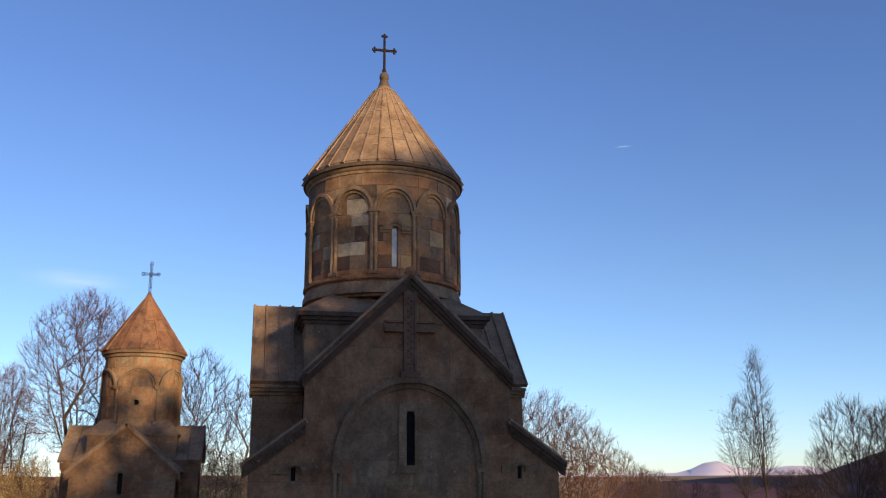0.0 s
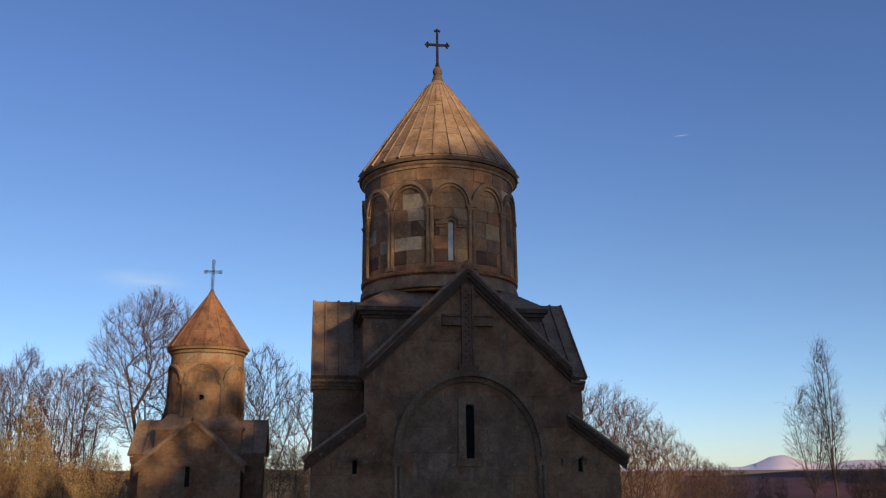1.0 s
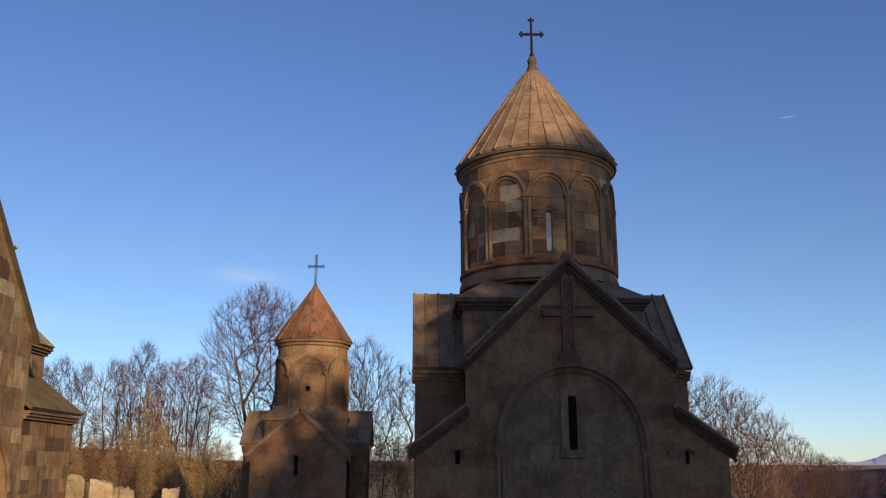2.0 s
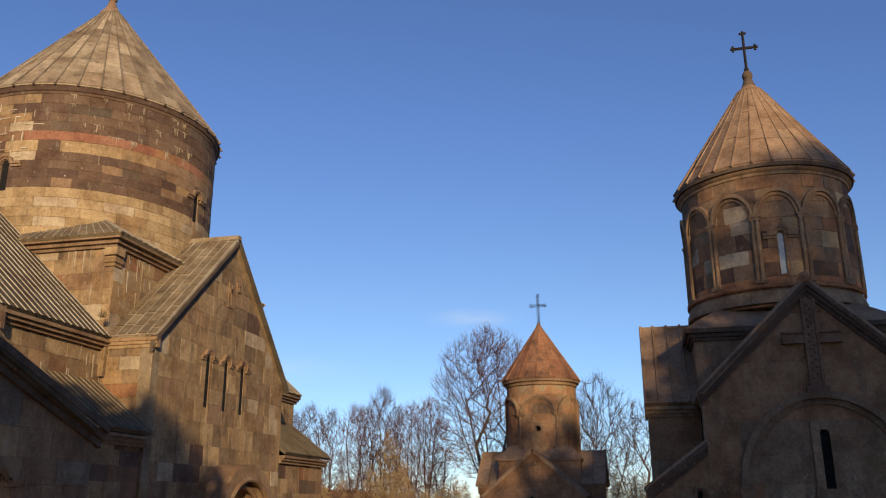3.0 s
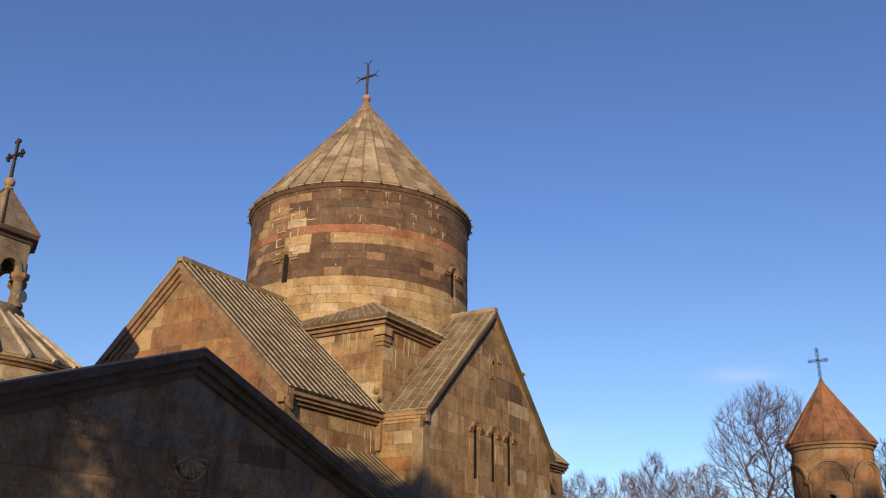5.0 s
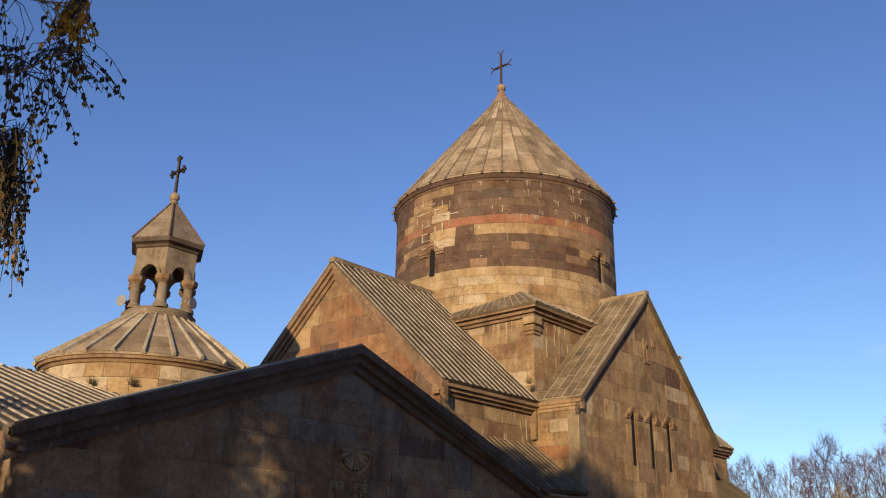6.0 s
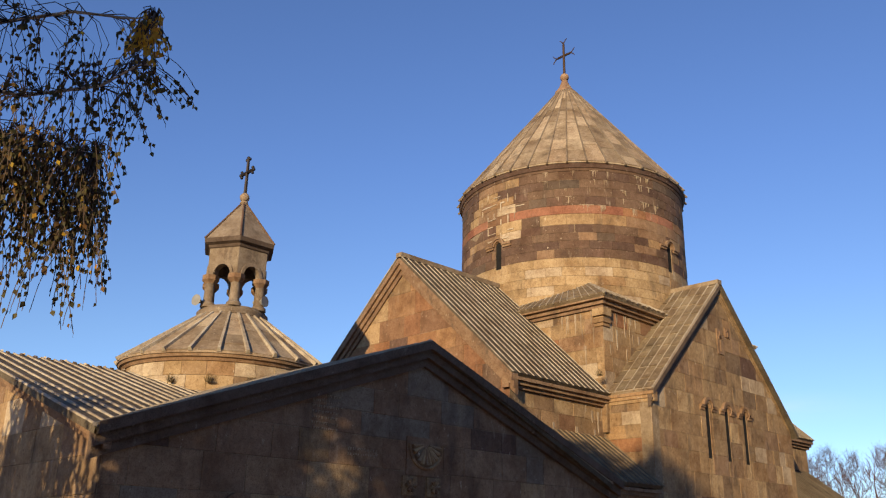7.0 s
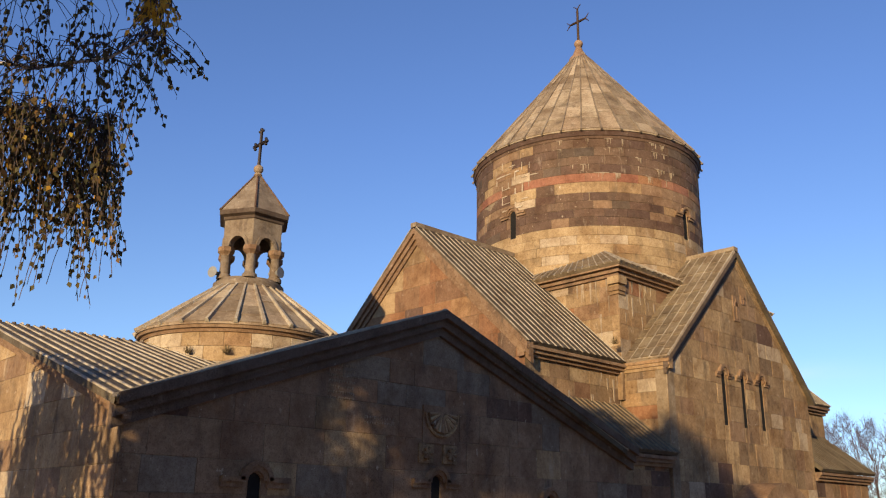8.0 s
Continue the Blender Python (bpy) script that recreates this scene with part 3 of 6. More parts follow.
for k, (u, v, w, h) in enumerate(((-0.05, 9.2, 0.42, 0.95), (0.55, 9.62, 0.34, 0.36))):
    bar(g, P_S, u - w / 2, u + w / 2, v - h / 2, v + h / 2, 0, 0.05)
    bar(g, P_S, u - w * 0.12, u + w * 0.12, v - h * 0.4, v + h * 0.4, 0, 0.08)
    bar(g, P_S, u - w * 0.36, u + w * 0.36, v + h * 0.08, v + h * 0.24, 0, 0.08)
part("carved_panel", g, GREY, church, "small carved cross panel")

# deep round portal
portal = thing("portal", -14.6, MY + 0.1, GZ, "deep round-arched stone portal with rolled mouldings in the church wall", "portal")
for r0, r1, h, mt in ((1.80, 2.34, 1.15, GREY), (1.56, 1.80, 0.85, GREY), (1.34, 1.56, 0.5, OCHRE)):
    g = Geo()
    arch_band(g, P_S, 0.2, 0.66, r0, r1, 0.03, h, n=28)
    for s in (-1, 1):
        a, b = sorted((0.2 + s * r0, 0.2 + s * r1))
        bar(g, P_S, a, b, GZ, 0.66, 0.03, h)
    part("arch_ring", g, mt, portal, smooth=True)
g = Geo()
for r, h in ((1.82, 1.15), (1.58, 0.85)):
    for i in range(28):
        t0, t1 = math.pi * i / 28, math.pi * (i + 1) / 28
        g.tube(P_S(0.2 - r * math.cos(t0), 0.66 + r * math.sin(t0), h), P_S(0.2 - r * math.cos(t1), 0.66 + r * math.sin(t1), h), 0.09, 0.09, 7)
    for s in (-1, 1):
        g.tube(P_S(0.2 + s * r, GZ, h), P_S(0.2 + s * r, 0.25, h), 0.09, 0.09, 7)
part("roll_mould", g, GREY, portal, smooth=True)
# pale stone stands for the warm light on the portal's inner jamb
g = Geo()
bar(g, P_S, -1.3, 1.5, 0.55, 1.68, -0.3, 0.05)
part("tympanum", g, PALE, portal, "tympanum toned pale for the portal's lit inside")
g = Geo()
for k in range(6):
    bar(g, P_S, -1.3 + k * 0.467, -0.86 + k * 0.467, GZ, 0.54, -0.3, -0.2)
part("door", g, plain("dark_door_wood", (0.06, 0.035, 0.02), 0.7), portal, "dark plank door")

# the other upright faces
P_W = flat((MX, 18.95, 0), (1, 0, 0), (0, -1, 0))
ashlar(church, "gable_wall", P_W, [(-4.95, 2.0), (4.95, 2.0), (4.95, 6.6), (0, 11.15), (-4.95, 6.6)], [], rust_pick, 12, (0.55, 0.85), (0.6, 1.3))
P_WS = flat((-16.75, 18.95, 0), (0, 1, 0), (1, 0, 0))
ashlar(church, "side_wall", P_WS, [(0, GZ), (5.0, GZ), (5.0, 6.5), (0, 6.5)], [], ochre_pick, 13, (0.42, 0.66), (0.5, 1.1))
P_SW = flat((-16.75, 23.78, 0), (1, 0, 0), (0, -1, 0))
ashlar(church, "side_wall", P_SW, [(0, GZ), (1.80, GZ), (1.80, 6.5), (0, 6.5)], [], ochre_pick, 14, (0.42, 0.66), (0.5, 0.9))
P_ES = flat((-16.75, 33.6, 0), (0, 1, 0), (1, 0, 0))
ashlar(church, "side_wall", P_ES, [(0, GZ), (5.8, GZ), (5.8, 6.5), (0, 6.5)], [], ochre_pick, 15, (0.42, 0.66), (0.5, 1.1), singly=False)


def banded(u, v, r):
    if v < 12.40:
        return r.choices((DRUMOCHRE, PALE, OCHRE), (76, 14, 10))[0]
    if 14.2 < v < 14.56:
        return r.choices((RED, RUST), (85, 15))[0]
    if -1.9 < u < 0.9 and v > 13.4:
        return r.choices((OCHRE, PALE, GREY, BROWN), (34, 12, 30, 24))[0]
    if 13.76 < v < 14.2 and u > 2.2:
        return r.choices((GREY, OCHRE), (50, 50))[0]
    if u > 5.6 and 12.75 < v < 13.76:
        return r.choices((OCHRE, BROWN, GREY), (50, 25, 25))[0]
    return r.choices((BROWN, GREY, DARK), (90, 4, 6))[0]


RD = 4.83
DX, DY = MX + 0.05, MY + 0.03
P_D = drum_map(DX, DY, RD)
Q = RD * math.pi / 2
ashlar(church, "drum", P_D, [(-Q * 1.05, 10.6), (Q * 1.75, 10.6), (Q * 1.75, 16.05), (-Q * 1.05, 16.05)],
       [hole(0.0, 12.30, 13.30, 0.30), hole(Q, 12.30, 13.30, 0.30)], banded, 16, (0.30, 0.42), (0.5, 1.05), mid=True, levels=(10.95, 11.3, 11.67, 12.03, 12.40, 12.76, 13.09, 13.42, 13.76, 14.2, 14.56, 14.93, 15.28, 15.65, 16.05))
for u in (0.0, Q):
    slit(church, P_D, u, 12.30, 13.30, 0.30, GREY, 0.16, 0.5, deep=0.06)
# white lime pointing of the mended patch by the western window
rnd = random.Random(5)
g = Geo()
for k in range(26):
    u, v = -0.95 + 0.36 * rnd.randint(0, 5), 13.55 + 0.31 * rnd.randint(0, 6)
    if rnd.random() < 0.5:
        bar(g, P_D, u, u + rnd.uniform(0.2, 0.5), v, v + rnd.uniform(0.02, 0.05), 0.0, 0.036)
    else:
        bar(g, P_D, u, u + rnd.uniform(0.02, 0.05), v, v + rnd.uniform(0.2, 0.36), 0.0, 0.036)
tagged(part("lime_pointing", g, LIME, church, "white lime pointing round a mended patch"), kind="stuff")
g = Geo()
# lime washed down from the joints of the upper courses
for k in range(30):
    u = rnd.choice((rnd.uniform(0.6, 6.6), rnd.gauss(3.6, 1.0), rnd.gauss(6.0, 0.5)))
    v = rnd.choice((16.02, 15.65, 15.65, 15.28, 14.93, 14.56))
    for i in range(rnd.randint(1, 4)):
        w, h = rnd.uniform(0.012, 0.045), rnd.uniform(0.03, 0.34)
        x = u + i * rnd.uniform(0.03, 0.08)
        g.hexa([P_D(x, v, 0), P_D(x + w, v, 0), P_D(x + w * 0.6, v - h, 0), P_D(x + w * 0.3, v - h * 0.9, 0)],
               [P_D(x, v, 0.034), P_D(x + w, v, 0.034), P_D(x + w * 0.6, v - h, 0.034), P_D(x + w * 0.3, v - h * 0.9, 0.034)])
    if rnd.random() < 0.5:
        bar(g, P_D, u - 0.1, u + rnd.uniform(0.0, 0.25), v - 0.012, v + 0.01, 0.0, 0.034)
tagged(part("lime_run", g, WASHED, church, "pale lime runs below the joints"), kind="stuff")
core = Geo(); core.lathe(DX, DY, [(0.1, 9.0), (RD - 0.38, 9.0), (RD - 0.38, 16.1), (0.1, 16.1)], 64)
part("inner_drum", core, VOID, church)
# rear half of the drum, plain
g = Geo()
for i in range(20):
    a0, a1 = Q * 1.75 + (4 * Q - 2.8 * Q) * i / 20, Q * 1.75 + (4 * Q - 2.8 * Q) * (i + 1) / 20
    bar(g, P_D, a0, a1, 10.6, 16.05, -0.38, 0.0)
part("drum_back", g, BROWN, church)
g = Geo(); g.lathe(DX, DY, [(RD - 0.1, 16.0), (RD + 0.03, 16.02), (RD + 0.05, 16.12), (RD + 0.09, 16.14), (RD + 0.11, 16.22), (RD + 0.14, 16.34), (RD + 0.05, 16.40)], 128)
part("drum_cornice", g, BROWN, church, "dark stepped cornice ring", smooth=True)
cone(church, DX, DY, 5.0, 16.32, 22.95, 0.42, 22.25, SLAB, WEATHERED, 40, 7, 21, 0.042, label="tall cone of weathered grey stone slabs with thin ribs")
g = Geo()
g.lathe(MX, MY, [(0.50, 22.12), (0.46, 22.32), (0.30, 22.5), (0.16, 22.86), (0.13, 22.95)], 24)
g.ball((MX, MY, 23.12), 0.21, 10)
part("finial", g, SLABROSE, church, "carved stone ball finial", smooth=True)
iron_cross(MX, MY, 23.3, 24.95, 0.72, "fork", IRONBROWN, "rusted iron cross with forked ends on the great cone")

# crossing block, its cornice and hipped roof
B = 5.12
g = Geo(); g.box(MX - B + 0.3, MX + B - 0.3, MY - B + 0.3, MY + B - 0.3, 4, 10.0)
g.box(MX - 4.6, MX + 4.6, 19.4, 38.9, GZ, 6.4); g.box(MX - 4.9, -15.35, MY - 4.6, MY + 4.7, GZ, 6.3)
g.hexa([(MX - 4.6, 19.4, 6.3), (MX + 4.6, 19.4, 6.3), (MX, 19.4, 10.8)], [(MX - 4.6, 38.9, 6.3), (MX + 4.6, 38.9, 6.3), (MX, 38.9, 10.8)])
g.hexa([(-28, MY - 4.6, 6.2), (-28, MY + 4.7, 6.2), (-28, MY, 10.7)], [(-15.35, MY - 4.6, 6.2), (-15.35, MY + 4.7, 6.2), (-15.35, MY, 10.7)])
part("inner_wall", g, VOID, church)
for o, u, n in (((MX, MY - B, 0), (1, 0, 0), (0, -1, 0)), ((MX + B, MY, 0), (0, 1, 0), (1, 0, 0))):
    ashlar(church, "block_wall", flat(o, u, n), [(-B, 5.5), (B, 5.5), (B, 10.0), (-B, 10.0)], [], ochre_pick, 17 + int(u[0]), (0.5, 0.75), (0.5, 1.1), depth=0.3)
g = Geo()
for e, z0, z1 in ((0.10, 9.72, 9.84), (0.20, 9.84, 9.98), (0.34, 9.98, 10.12)):
    g.box(MX - B - e, MX + B + e, MY - B - e, MY + B + e, z0, z1)
part("cornice", g, GREY, church, "stepped block cornice")
g = Geo()
for k, (h, z0, z1) in enumerate(((0.06, 9.10, 9.22), (0.11, 9.22, 9.38), (0.06, 9.38, 9.46), (0.15, 9.46, 9.72))):
    g.box(MX + B - 0.32, MX + B + h, MY - B - h, MY - B + 0.32, z0, z1)
part("corner_capital", g, OCHRE, church, "stepped capital on the block's corner")
rnd = random.Random(77)
g = Geo()
for o, u, n in (((MX, MY - B, 0), (1, 0, 0), (0, -1, 0)), ((MX + B, MY, 0), (0, 1, 0), (1, 0, 0)), ((-16.75, 21.4, -2.95), (0, 1, 0), (1, 0, 0))):
    F = flat(o, u, n)
    for k in range(16):
        x, v, w, h = rnd.uniform(-2.3, 2.3) if o[2] else rnd.uniform(1.6, 4.9) * (1 if n[1] else -1), rnd.choice((9.7, 9.7, 9.1, 8.5)), rnd.uniform(0.03, 0.10), rnd.uniform(0.2, 0.9)
        ring = [(x, v), (x + w, v), (x + w * 0.7, v - h), (x + w * 0.35, v - h * 0.85)]
        g.hexa([F(a, b, 0) for a, b in ring], [F(a, b, 0.028) for a, b in ring])
tagged(part("lime_run", g, WASHED, church, "pale lime runs under the eaves"), kind="stuff")
e, zz, apex = B + 0.40, 10.13, 13.35
for i, ((x0, y0), (x1, y1)) in enumerate((((-e, -e), (e, -e)), ((e, -e), (e, e)), ((e, e), (-e, e)), ((-e, e), (-e, -e)))):
    k = 0.52
    slope(church, (MX + x0, MY + y0, zz), (MX + x1, MY + y1, zz), (MX + x1 * (1 - k), MY + y1 * (1 - k), zz + (apex - zz) * k), (MX + x0 * (1 - k), MY + y0 * (1 - k), zz + (apex - zz) * k), SLABMID, RIBPALE, 0.32, 0.1, (0.03, 0.05), 4, 35 + i)

# arm roofs: ribbed stone
RZ, EZ = 11.62, 6.78
slope(church, (-16.42, 18.72, EZ), (-16.42, 23.9, EZ), (MX, 23.9, RZ), (MX, 18.72, RZ), SLABDARK, RIBPALE, 0.33, 0.16, (0.022, 0.022), label="ribbed grey stone roof")
slope(church, (-26.94, 18.72, EZ), (-26.94, 23.9, EZ), (MX, 23.9, RZ), (MX, 18.72, RZ), SLABDARK, RIBPALE, 0.6, 0.16)
slope(church, (-16.42, 33.6, EZ), (-16.42, 39.6, EZ), (MX, 39.6, RZ), (MX, 33.6, RZ), SLABDARK, RIBPALE, 0.3, 0.16, (0.022, 0.022))
slope(church, (-16.6, 23.68, EZ + 0.02), (-14.78, 23.68, EZ + 0.02), (-14.78, MY, 11.5), (-16.6, MY, 11.5), SLABMID, RIBPALE, 0.40, 0.16, (0.024, 0.034), 10, 31, bed=SLAB)
slope(church, (-21.0, 23.72, EZ - 0.02), (-16.6, 23.72, EZ - 0.02), (-16.6, MY, 11.48), (-21.0, MY, 11.48), SLABMID, RIBPALE, 0.40, 0.14, (0.024, 0.034), 10, 32, bed=SLAB)
slope(church, (-20.0, 34.2, 6.3), (-14.78, 34.2, 6.3), (-14.78, MY + 0.05, 11.5), (-20.0, MY + 0.05, 11.5), SLABDARK, RIBPALE, 0.5, 0.16)
# left rake's shade is put into dark stone; the right rake matches the wall
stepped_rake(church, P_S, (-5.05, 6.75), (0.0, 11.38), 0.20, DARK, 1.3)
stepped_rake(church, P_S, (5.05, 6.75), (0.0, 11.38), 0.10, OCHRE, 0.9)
gable_roofing(church, P_W, 0.0, 5.24, 6.72, 11.5, 0.24, GREY, 1.5)
eave_cornice(church, (-16.75, 18.8, 6.66), (-16.75, 23.75, 6.66), (1, 0, 0), GREY, 0.32)
eave_cornice(church, (-16.75, 33.6, 6.66), (-16.75, 39.5, 6.66), (1, 0, 0), GREY, 0.32)
eave_cornice(church, (-16.7, 23.78, 6.70), (-14.80, 23.78, 6.70), (0, -1, 0), OCHRE, 0.12)
# row of round tile ends on the western ridge
for k in range(13):
    g = Geo(); g.tube((MX, 18.8 + k * 0.4, RZ + 0.03), (MX + 0.10, 18.8 + k * 0.4, RZ - 0.05), 0.075, 0.06, 7)
    part("ridge_stud", g, DARK, church)
g = Geo(); g.beam((MX, 18.7, RZ), (MX, 23.9, RZ), (1, 0, 0), (0, 0, 1), -0.14, 0.14, -0.10, 0.07)
part("ridge_cap", g, SLAB, church)
g = Geo(); g.beam((-14.76, MY, 11.5), (-18.5, MY, 11.5), (0, 1, 0), (0, 0, 1), -0.14, 0.14, -0.10, 0.06)
part("ridge_cap", g, SLAB, church)

# low lean-to rooms in the church's corners
for y0, y1, seed, cat in ((18.9, 23.6, 41, "west"), (33.9, 39.0, 42, "east")):
    room = thing("side_room", -15.8, (y0 + y1) / 2, GZ, "low lean-to stone side room with a ribbed slab roof against the church", "side room")
    P = flat((-14.98 if cat == "west" else -15.02, y0, 0), (0, 1, 0), (1, 0, 0))
    ashlar(room, "wall", P, [(0, GZ), (y1 - y0, GZ), (y1 - y0, 3.45), (0, 3.45)], [], mixed(((OCHRE, 60), (RUST, 15), (BROWN, 15), (GREY, 10))), seed, (0.42, 0.62), (0.4, 0.9))
    P = flat((-16.7, y1, 0), (1, 0, 0), (0, 1, 0))
    g = Geo(); g.box(-16.7, -15.4, y0 + 0.1, y1, GZ, 3.5)
    g.hexa([(-16.7, y0 + 0.1, 3.4), (-15.1, y0 + 0.1, 3.4), (-16.7, y0 + 0.1, 5.0)], [(-16.7, y1, 3.4), (-15.1, y1, 3.4), (-16.7, y1, 5.0)])
    part("end_wall", g, OCHRE, room)
    slope(room, (-14.66, y0 + 0.05, 3.74), (-14.66, y1 + 0.12, 3.74), (-16.78, y1 + 0.12, 5.38), (-16.78, y0 + 0.05, 5.38), SLABDARK, SLABMID if cat == "west" else SLABDARK, 0.30, 0.14, (0.024, 0.034), label="ribbed slab roof")
    eave_cornice(room, (-14.98, y0 + 0.05, 3.60), (-14.98, y1 + 0.08, 3.60), (1, 0, 0), GREY, 0.26)


# ---- the porch hall with its lantern ----
GX, GY = -21.68, 12.35
hall = thing("porch_hall", GX, GY, GZ, "low stone hall with cross-gabled ribbed roofs beside the church", "hall")
P_G = flat((-13.45, GY, 0), (0, 1, 0), (1, 0, 0))
# darker, greyer picks than the west gable's: some shade is in the stones
hall_pick = mixed(((GREY, 58), (WEATHERED, 24), (OCHRE, 10), (BROWN, 8)))
WINS = ((-4.3, 2.30), (0.0, 2.42), (3.62, 2.12))
ashlar(hall, "gable_wall", P_G, [(-6.75, GZ), (6.75, GZ), (6.75, 3.25), (0, 5.72), (-6.75, 3.25)], [hole(u, 0.7, v, 0.26) for u, v in WINS], hall_pick, 51, (0.46, 0.72), (0.5, 1.25))
for u, v in WINS:
    slit(hall, P_G, u, 0.7, v, 0.26, GREY, 0.17, 0.55, deep=0.06)
P_GW = flat((GX, 5.6, 0), (1, 0, 0), (0, -1, 0))
ashlar(hall, "gable_wall", P_GW, [(-8.0, GZ), (8.2, GZ), (8.2, 3.25), (0.1, 5.6), (-8.0, 3.25)], [], mixed(((OCHRE, 82), (PALE, 9), (GREY, 9))), 52, (0.46, 0.72), (0.6, 1.3))
g = Geo(); g.box(-29.6, -13.9, 6.0, 18.9, GZ, 3.2)
g.hexa([(-29.6, 6.0, 3.1), (-13.9, 6.0, 3.1), (GX, 6.0, 5.3)], [(-29.6, 18.8, 3.1), (-13.9, 18.8, 3.1), (GX, 18.8, 5.3)])
g.hexa([(-29.6, 6.0, 3.1), (-29.6, 18.7, 3.1), (-29.6, GY, 5.4)], [(-13.9, 6.0, 3.1), (-13.9, 18.7, 3.1), (-13.9, GY, 5.4)])
part("inner_wall", g, VOID, hall)
# carved fan, rosettes and hood over the middle window
carving = thing("carved_relief", -13.4, GY + 0.12, 3.0, "carved fan and two rosettes over the hall's middle window", "relief")
g = Geo()
bar(g, P_G, -0.42, 0.62, 3.20, 3.98, 0, 0.04)
part("panel", g, GREY, carving)
for k in range(11):
    t = math.pi * (k + 0.5) / 11
    g = Geo()
    c, s = math.cos(t), math.sin(t)
    p = [(0.1 + 0.08 * c, 3.84 - 0.08 * s), (0.1 + 0.40 * c, 3.84 - 0.42 * s)]
    g.tube(P_G(*p[0], 0.07), P_G(*p[1], 0.08), 0.02, 0.048, 6)
    part("fan_ray", g, OCHRE, carving)
g = Geo()
arc = [(0.1 + 0.47 * math.cos(math.pi * k / 14), 3.84 - 0.49 * math.sin(math.pi * k / 14)) for k in range(15)]
for p, q in zip(arc, arc[1:]):
    g.tube(P_G(*p, 0.06), P_G(*q, 0.06), 0.035, 0.035, 6)
part("fan_border", g, OCHRE, carving)
for u in (-0.32, 0.36):
    g = Geo()
    bar(g, P_G, u - 0.2, u + 0.2, 2.80, 3.18, 0, 0.05)
    for k in range(6):
        t = math.pi * k / 3
        g.tube(P_G(u, 2.99, 0.08), P_G(u + 0.13 * math.cos(t), 2.99 + 0.13 * math.sin(t), 0.09), 0.025, 0.045, 6)
    part("rosette", g, OCHRE, carving)
# weathered inscriptions, no longer legible, picked out in pale lime
for u0, z0, w, rows, seed in ((-2.85, 4.55, 0.62, 7, 1), (-1.95, 3.62, 0.75, 2, 2)):
    rnd = random.Random(seed)
    script = thing("inscription", -13.42, GY + u0, z0, "worn pale inscription cut into the hall's wall", "inscription")
    for k in range(rows):
        g, u = Geo(), u0
        while u < u0 + w:
            l = rnd.uniform(0.02, 0.05)
            h = rnd.uniform(0.03, 0.055)
            bar(g, P_G, u, u + l * 0.45, z0 - k * 0.105 - h, z0 - k * 0.105, 0.010, 0.028)
            if rnd.random() < 0.5:
                bar(g, P_G, u + l * 0.45, u + l, z0 - k * 0.105 - 0.012, z0 - k * 0.105, 0.010, 0.027)
            u += l + rnd.uniform(0.012, 0.03)
        tagged(part("text_line", g, WASHED, script), kind="stuff")
# roofs: four ribbed gables meeting in valleys
HR, HE = 6.0, 3.45
W0, E0, S0, N0 = 5.32, 18.85, -13.18, -30.0
ctr = (GX, GY, HR)
slope(hall, (S0, W0, HE), (GX - 0.01, GY, HR), ctr, (GX, W0, HR), SLABDARK, RIBPALE, 0.52, 0.12, (0.05, 0.03), label="ribbed stone roof")
slope(hall, (N0, W0, HE), (GX + 0.01, GY, HR), ctr, (GX, W0, HR), SLABDARK, RIBPALE, 0.8, 0.12)
slope(hall, (S0, W0, HE), (GX, GY - 0.01, HR), ctr, (S0, GY, HR), SLABDARK, RIBPALE, 0.6, 0.12, (0.05, 0.06))
slope(hall, (S0, E0, HE), (GX, GY + 0.01, HR), ctr, (S0, GY, HR), SLABDARK, RIBPALE, 0.6, 0.12, (0.05, 0.06))
slope(hall, (S0, E0, HE), (GX - 0.01, GY, HR), ctr, (GX, E0, HR), SLABDARK, RIBPALE, 0.6, 0.12)
# south rake in dark stone carries its shade; the west rake stays grey
gable_roofing(hall, P_G, 0.0, 6.98, 3.52, 6.03, 0.30, DARK, 1.7)
gable_roofing(hall, P_GW, 0.0, 8.4, 3.45, 5.95, 0.26, GREY)
for k in range(14):
    g = Geo(); g.tube((GX - 0.05, 5.5 + k * 0.32, HR + 0.02), (GX + 0.10, 5.5 + k * 0.32, HR - 0.01), 0.035, 0.03, 6)
    part("ridge_stud", g, DARK, hall)

dome = thing("lantern_dome", GX, GY, 5.2, "low ribbed stone cone carrying an open six-column lantern", "dome")
P_L = drum_map(GX, GY, 2.74)
QL = 2.74 * math.pi / 2
ashlar(dome, "drum", P_L, [(-QL, 5.0), (3 * QL, 5.0), (3 * QL, 6.2), (-QL, 6.2)], [], mixed(((PALE, 40), (OCHRE, 60))), 61, (0.36, 0.5), (0.4, 0.7), mid=True)
g = Geo(); g.lathe(GX, GY, [(2.6, 6.15), (2.79, 6.19), (2.83, 6.26), (2.90, 6.28), (2.93, 6.37), (2.7, 6.4)], 96)
part("cornice", g, GREY, dome, smooth=True)
cone(dome, GX, GY, 2.96, 6.36, 8.02, 0.94, 7.94, SLAB, RIBPALE, 26, 4, 62, 0.06, label="low cone of stone slabs with thick ribs")
g = Geo(); g.lathe(GX, GY, [(0.96, 7.88), (1.02, 7.94), (1.02, 8.08), (0.96, 8.12), (0.94, 8.18), (0.1, 8.2)], 64)
part("base_ring", g, WEATHERED, dome, smooth=True)
HEX = [math.pi / 3 * k for k in range(6)]
